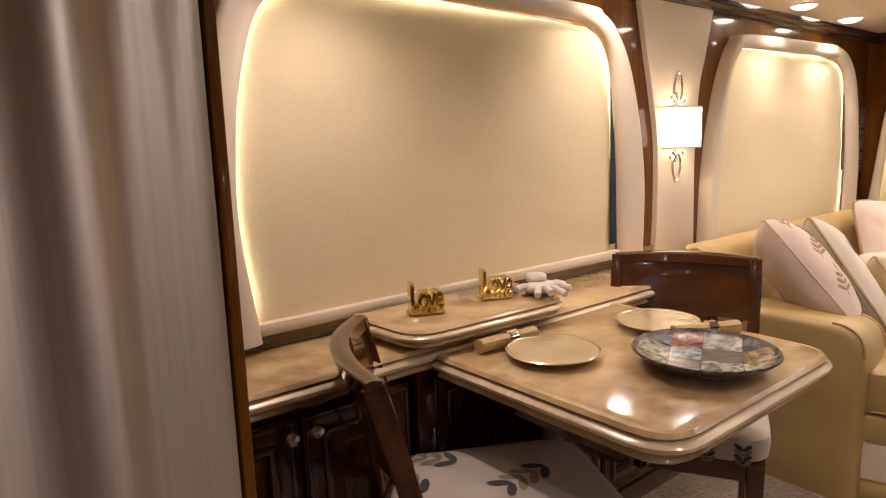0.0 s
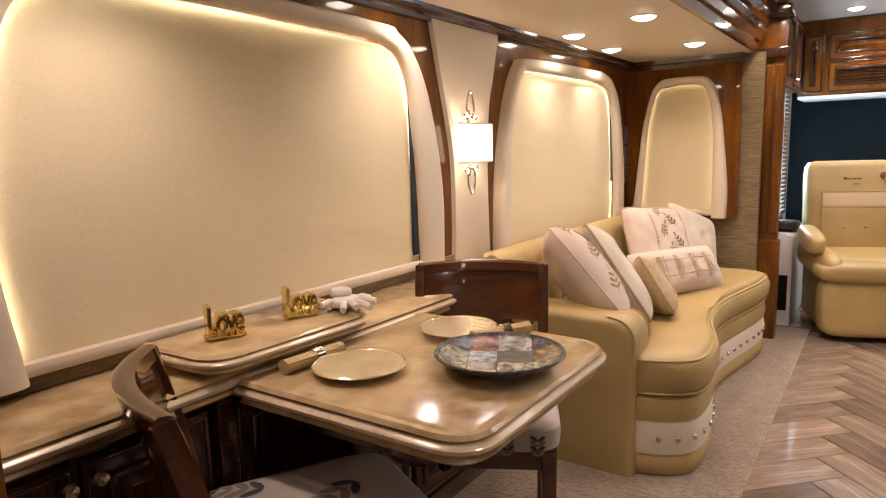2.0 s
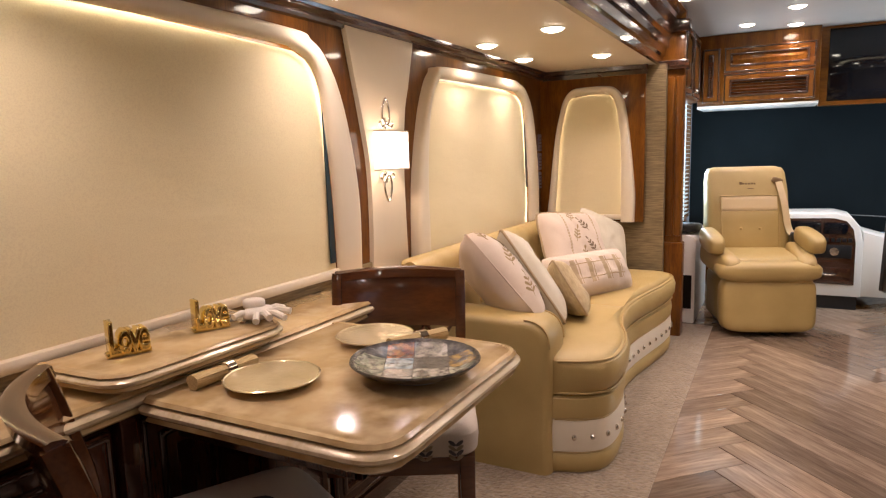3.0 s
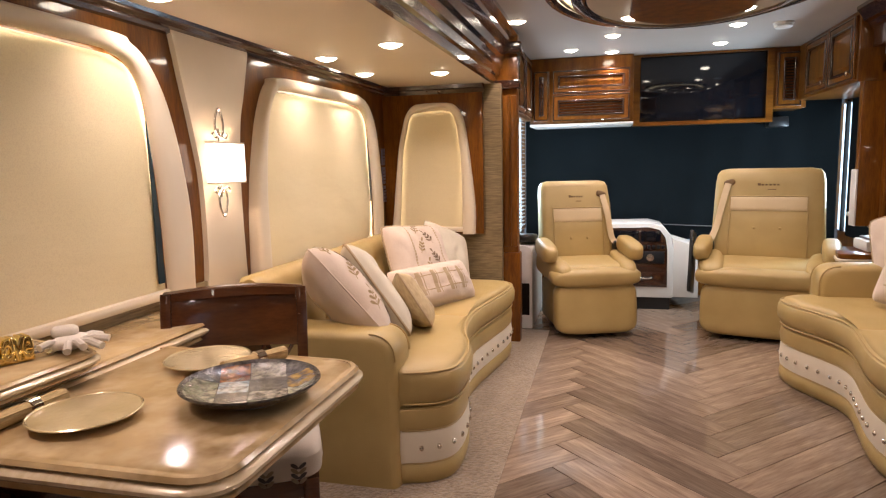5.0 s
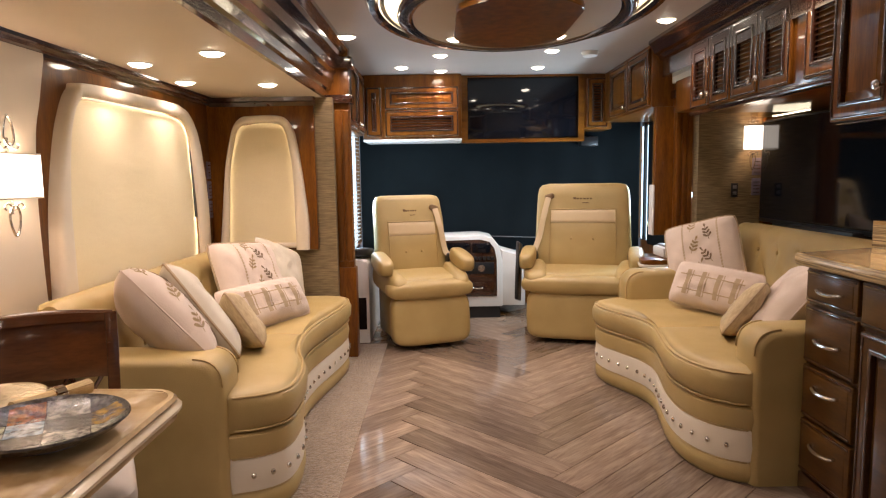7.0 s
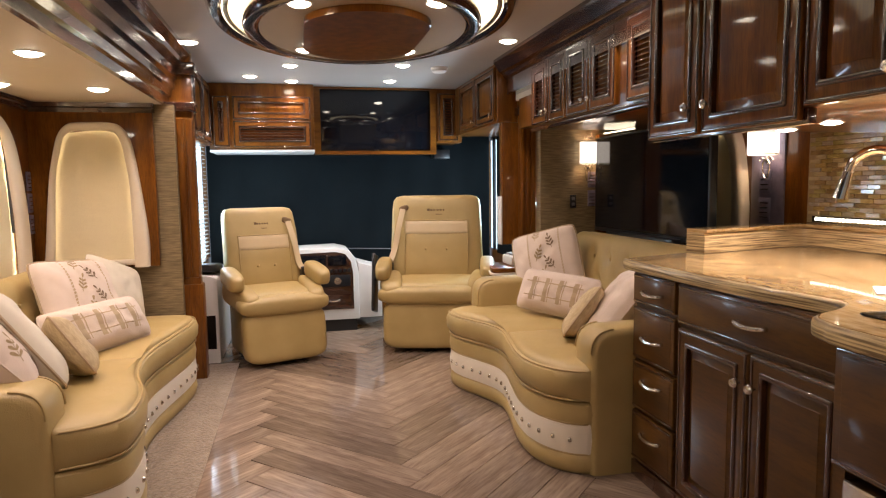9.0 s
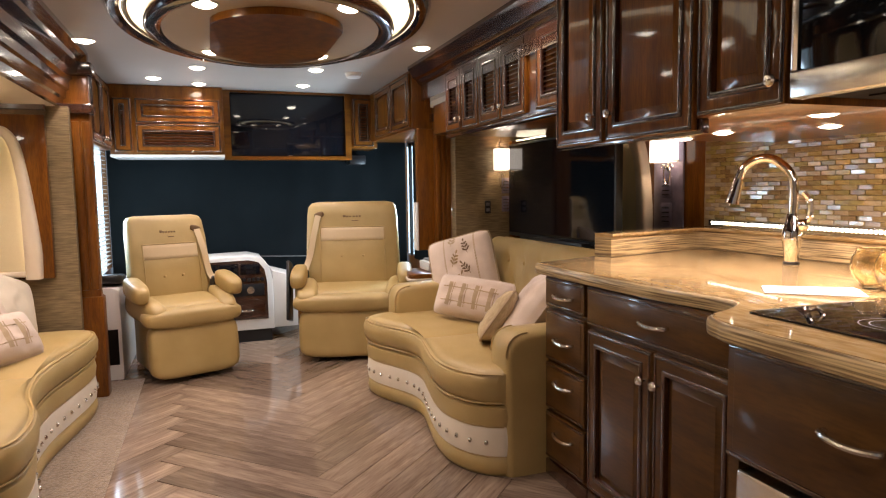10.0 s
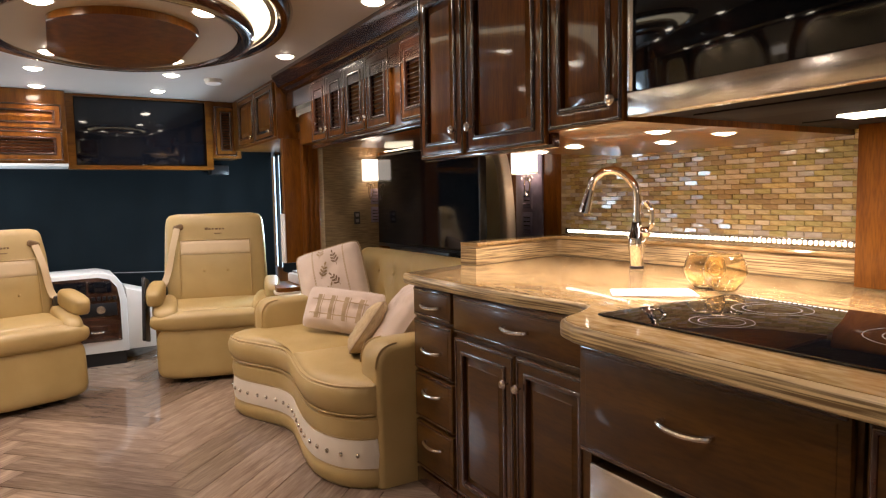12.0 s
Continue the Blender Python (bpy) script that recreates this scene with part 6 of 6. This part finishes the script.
def dining_chair(m, label):
    """A dining chair that faces local -y; its back is a bowed panel over a lattice."""
    t = thing("dining_chair", label, "dining chair", m, "dinette chairs")
    W, H = 0.20, 0.85

    def bow(x, z):
        return 0.20 + 0.055 * ((z - 0.45) / 0.42) ** 1.3 * 1.6 - 0.045 * (x / W) ** 2 + 0.02

    def slab(za, zb, xa, xb, th_, crest=0.0):
        rows_ = []
        for i in range(15):
            x = xa + (xb - xa) * i / 14
            c = crest * (1 - (x / W) ** 2)
            r = [(x, bow(x, za) - th_ / 2, za), (x, bow(x, za) + th_ / 2, za)]
            for j in range(1, 6):
                z = za + (zb + c - za) * j / 5
                r.append((x, bow(x, z) + th_ / 2 * (1 if j < 5 else 0.4), z))
            for j in range(5, 0, -1):
                z = za + (zb + c - za) * j / 5
                r.append((x, bow(x, z) - th_ / 2 * (1 if j < 5 else 0.4), z))
            rows_.append(r)
        return loft(rows_)
    part("crest_panel", slab(0.665, H - 0.012, -W, W, 0.022, 0.005), CHAIR_WOOD, t, "bowed glossy cherry back panel")
    part("crest_rail", slab(H - 0.03, H - 0.002, -W - 0.006, W + 0.006, 0.036, 0.005), CHAIR_WOOD, t)
    part("lower_rail", slab(0.50, 0.53, -W + 0.02, W - 0.02, 0.02), CHAIR_WOOD, t)
    for k in range(4):
        xa = -0.17 + 0.085 * k
        for sgn in (1, -1):
            x_a, x_b = (xa, xa + 0.085) if sgn > 0 else (xa + 0.085, xa)
            part("lattice_bar", tube([(x_a, bow(x_a, 0.53), 0.525), ((x_a + x_b) / 2, bow(0, 0.6), 0.597), (x_b, bow(x_b, 0.665), 0.67)], 0.006, 6, (0, 1, 0)), CHAIR_WOOD, t)
    for s in (1, -1):
        pts = [(s * (W - 0.008), 0.215 + 0.045, 0.0), (s * (W - 0.008), 0.205, 0.25), (s * (W - 0.006), 0.20, 0.45), (s * (W - 0.004), bow(W, 0.6), 0.60), (s * W, bow(W, 0.75), 0.75), (s * W, bow(W, H), H - 0.01)]
        part("back_post", sweep(rounded([(-0.016, -0.019), (0.016, -0.019), (0.016, 0.019), (-0.016, 0.019)], 0.006, 2), smooth_line(pts, 5), (0, 1, 0)), CHAIR_WOOD, t)
        part("front_leg", loft([[(s * 0.195 + u * f, -0.205 + v * f, z) for u, v in rounded([(-0.021, -0.021), (0.021, -0.021), (0.021, 0.021), (-0.021, 0.021)], 0.006, 2)] for z, f in ((0.0, 0.7), (0.2, 0.85), (0.43, 1.0))]), CHAIR_WOOD, t)
        part("side_apron", box(s * 0.195 - 0.011, s * 0.195 + 0.011, -0.20, 0.21, 0.375, 0.425, 0.003), CHAIR_WOOD, t)
    part("front_apron", box(-0.195, 0.195, -0.216, -0.194, 0.375, 0.425, 0.003), CHAIR_WOOD, t)
    cush = part("seat_cushion", placed(puff(0.46, 0.46, 0.095, 0.42, 0.26, 36, 14), pose(0, -0.015, 0.468)), SEAT_FABRIC, t, "ivory upholstered seat with leaf print")
    # leaf sprigs printed on the seat
    r2 = random.Random(11)

    def top(u, v):
        e1, e2 = 0.42, 0.26
        a, b = abs(u) / 0.23, abs(v + 0.015) / 0.23
        rr = (a ** (2 / e2) + b ** (2 / e2)) ** (e2 / e1)
        return 0.468 + 0.0475 * max(0.0, 1 - rr) ** (e1 / 2)
    for cx, cy, ang in ((-0.12, -0.13, 70), (0.07, -0.12, 120), (0.14, 0.06, 60), (-0.05, 0.05, 100), (-0.15, 0.10, 140), (0.03, 0.15, 30)):
        for kk in range(4):
            for sgn in (1, -1):
                base_a = radians(ang)
                bx, by = cx + 0.034 * kk * math.cos(base_a), cy + 0.034 * kk * math.sin(base_a)
                la = base_a + sgn * radians(42)
                bm = bmesh.new()
                poly = []
                for q in range(8):
                    th_ = 2 * math.pi * q / 8
                    lx, ly = 0.027 + 0.027 * math.cos(th_), 0.0105 * math.sin(th_)
                    u, v = bx + lx * math.cos(la) - ly * math.sin(la), by + lx * math.sin(la) + ly * math.cos(la)
                    u, v = max(-0.222, min(0.222, u)), max(-0.232, min(0.2, v))
                    poly.append(bm.verts.new((u, v, top(u, v) + 0.002)))
                bm.faces.new(poly)
                part("leaf_print", bm, LEAF_A if kk % 3 else LEAF_B, cush)
    for xc, tall in ((-0.17, 4), (-0.09, 3), (0.0, 4), (0.085, 3), (0.165, 4)):
        for q in range(tall):
            for sgn in (1, -1):
                bm = bmesh.new()
                poly = []
                for w_ in range(8):
                    th_ = 2 * math.pi * w_ / 8
                    lx, lz = 0.013 + 0.013 * math.cos(th_), 0.0055 * math.sin(th_)
                    poly.append(bm.verts.new((xc + sgn * (lx * 0.75 - lz * 0.6), -0.2465 + 0.012 * max(0.0, abs(xc) - 0.12), 0.430 + 0.013 * q + lx * 0.6 + lz * 0.75)))
                bm.faces.new(poly)
                part("leaf_print", bm, (LEAF_A, LEAF_B)[q % 2], cush)
    for s in (-1, 1):
        for q in range(4):
            for sgn in (1, -1):
                bm = bmesh.new()
                poly = []
                zc = 0.445 + 0.013 * q
                for w_ in range(8):
                    th_ = 2 * math.pi * w_ / 8
                    poly.append(bm.verts.new((s * 0.2312, -0.13 + sgn * (0.012 + 0.010 * math.cos(th_)) + 0.002 * q, zc + sgn * 0 + 0.007 * math.sin(th_))))
                bm.faces.new(poly)
                part("leaf_print", bm, LEAF_A, cush)
    return t


ch = dining_chair(pose(1.80, 0.92, 0.003, 0, 0, -62), "dark cherry dining chair with ivory leaf-print seat")
copy_thing(ch, pose(1.06, 0.86, 0.003, 0, 0, 62))

# ---- backsplash tiles ----
TILE = [material("glass_tile_%s" % nm, c, 0.14, coat=0.4, color2=c2, scale=30, stretch=(1, 1, 4), lo=0.42, hi=0.58, random_tint=0.12) for nm, c, c2 in (("honey", (0.56, 0.44, 0.19), (0.44, 0.33, 0.13)), ("sand", (0.62, 0.53, 0.34), (0.54, 0.45, 0.26)), ("umber", (0.34, 0.245, 0.115), (0.42, 0.31, 0.15)), ("pearl", (0.56, 0.50, 0.41), (0.47, 0.41, 0.33)), ("olive", (0.46, 0.40, 0.17), (0.36, 0.31, 0.12)))]
back = structure("backsplash_kitchen", box(1.37, 3.02, -2.60, -2.594, 1.016, 1.47), TILE_GROUT, "woven glass mosaic backsplash behind the faucet", "backsplash")
TW, TH = 0.068, 0.0207
tile_meshes = []
for mt in TILE:
    tile_meshes.append(mesh_from(box(0, TW - 0.001, 0, 0.007, 0, TH - 0.001, 0.0018, 1), "tile", mt))
rest = [[] for _ in TILE]
rng = random.Random(9)
for r in range(20):
    z = 1.056 + r * TH
    for c in range(25):
        x = 1.375 + c * TW - (TW / 2 if r % 2 else 0)
        if x < 1.37 or x + TW > 3.02:
            continue
        k = rng.choice((0, 0, 1, 1, 2, 2, 3, 4, 4))
        tilt = rng.uniform(-6, 6)
        m = pose(x, -2.594 + rng.uniform(0, 0.002), z, rng.uniform(-5, 5), 0, tilt)
        if x < 2.42 and r > 1:
            ob = new("tile", tile_meshes[k])
            ob.parent = back
            ob.matrix_world = m
        else:
            rest[k].append(m)
for k, ms in enumerate(rest):
    if ms:
        tagged(part("tile_field", bm_join(*[placed(box(0, TW - 0.001, 0, 0.007, 0, TH - 0.001, 0.0018, 1), m) for m in ms]), TILE[k], back), kind="stuff")

# herringbone plank floor
PW, PN = 0.155, 6
plank_bm = box(0, PN * PW - 0.0025, 0, PW - 0.0025, -0.012, 0.0, 0.001, 1)
plank_mesh = mesh_from(plank_bm, "plank", PLANK)
floor_ob = bpy.data.objects["floor"]
turn = pose(2.225, 0.675, 0, 0, 0, -45)
for a in range(-60, 60):
    for b in range(-60, 60):
        s = (a - b) % (2 * PN)
        if s == 0:
            m = turn @ pose(a * PW, b * PW, 0)
        elif s == 2 * PN - 1:
            m = turn @ pose((a + 1) * PW, b * PW, 0, 0, 0, 90)
        else:
            continue
        c = m @ Vector((PN * PW / 2, PW / 2, 0))
        if -0.9 < c.x < 6.3 and -2.0 < c.y < 0.75:
            p = new("plank", plank_mesh)
            p.parent = floor_ob
            p.matrix_world = m
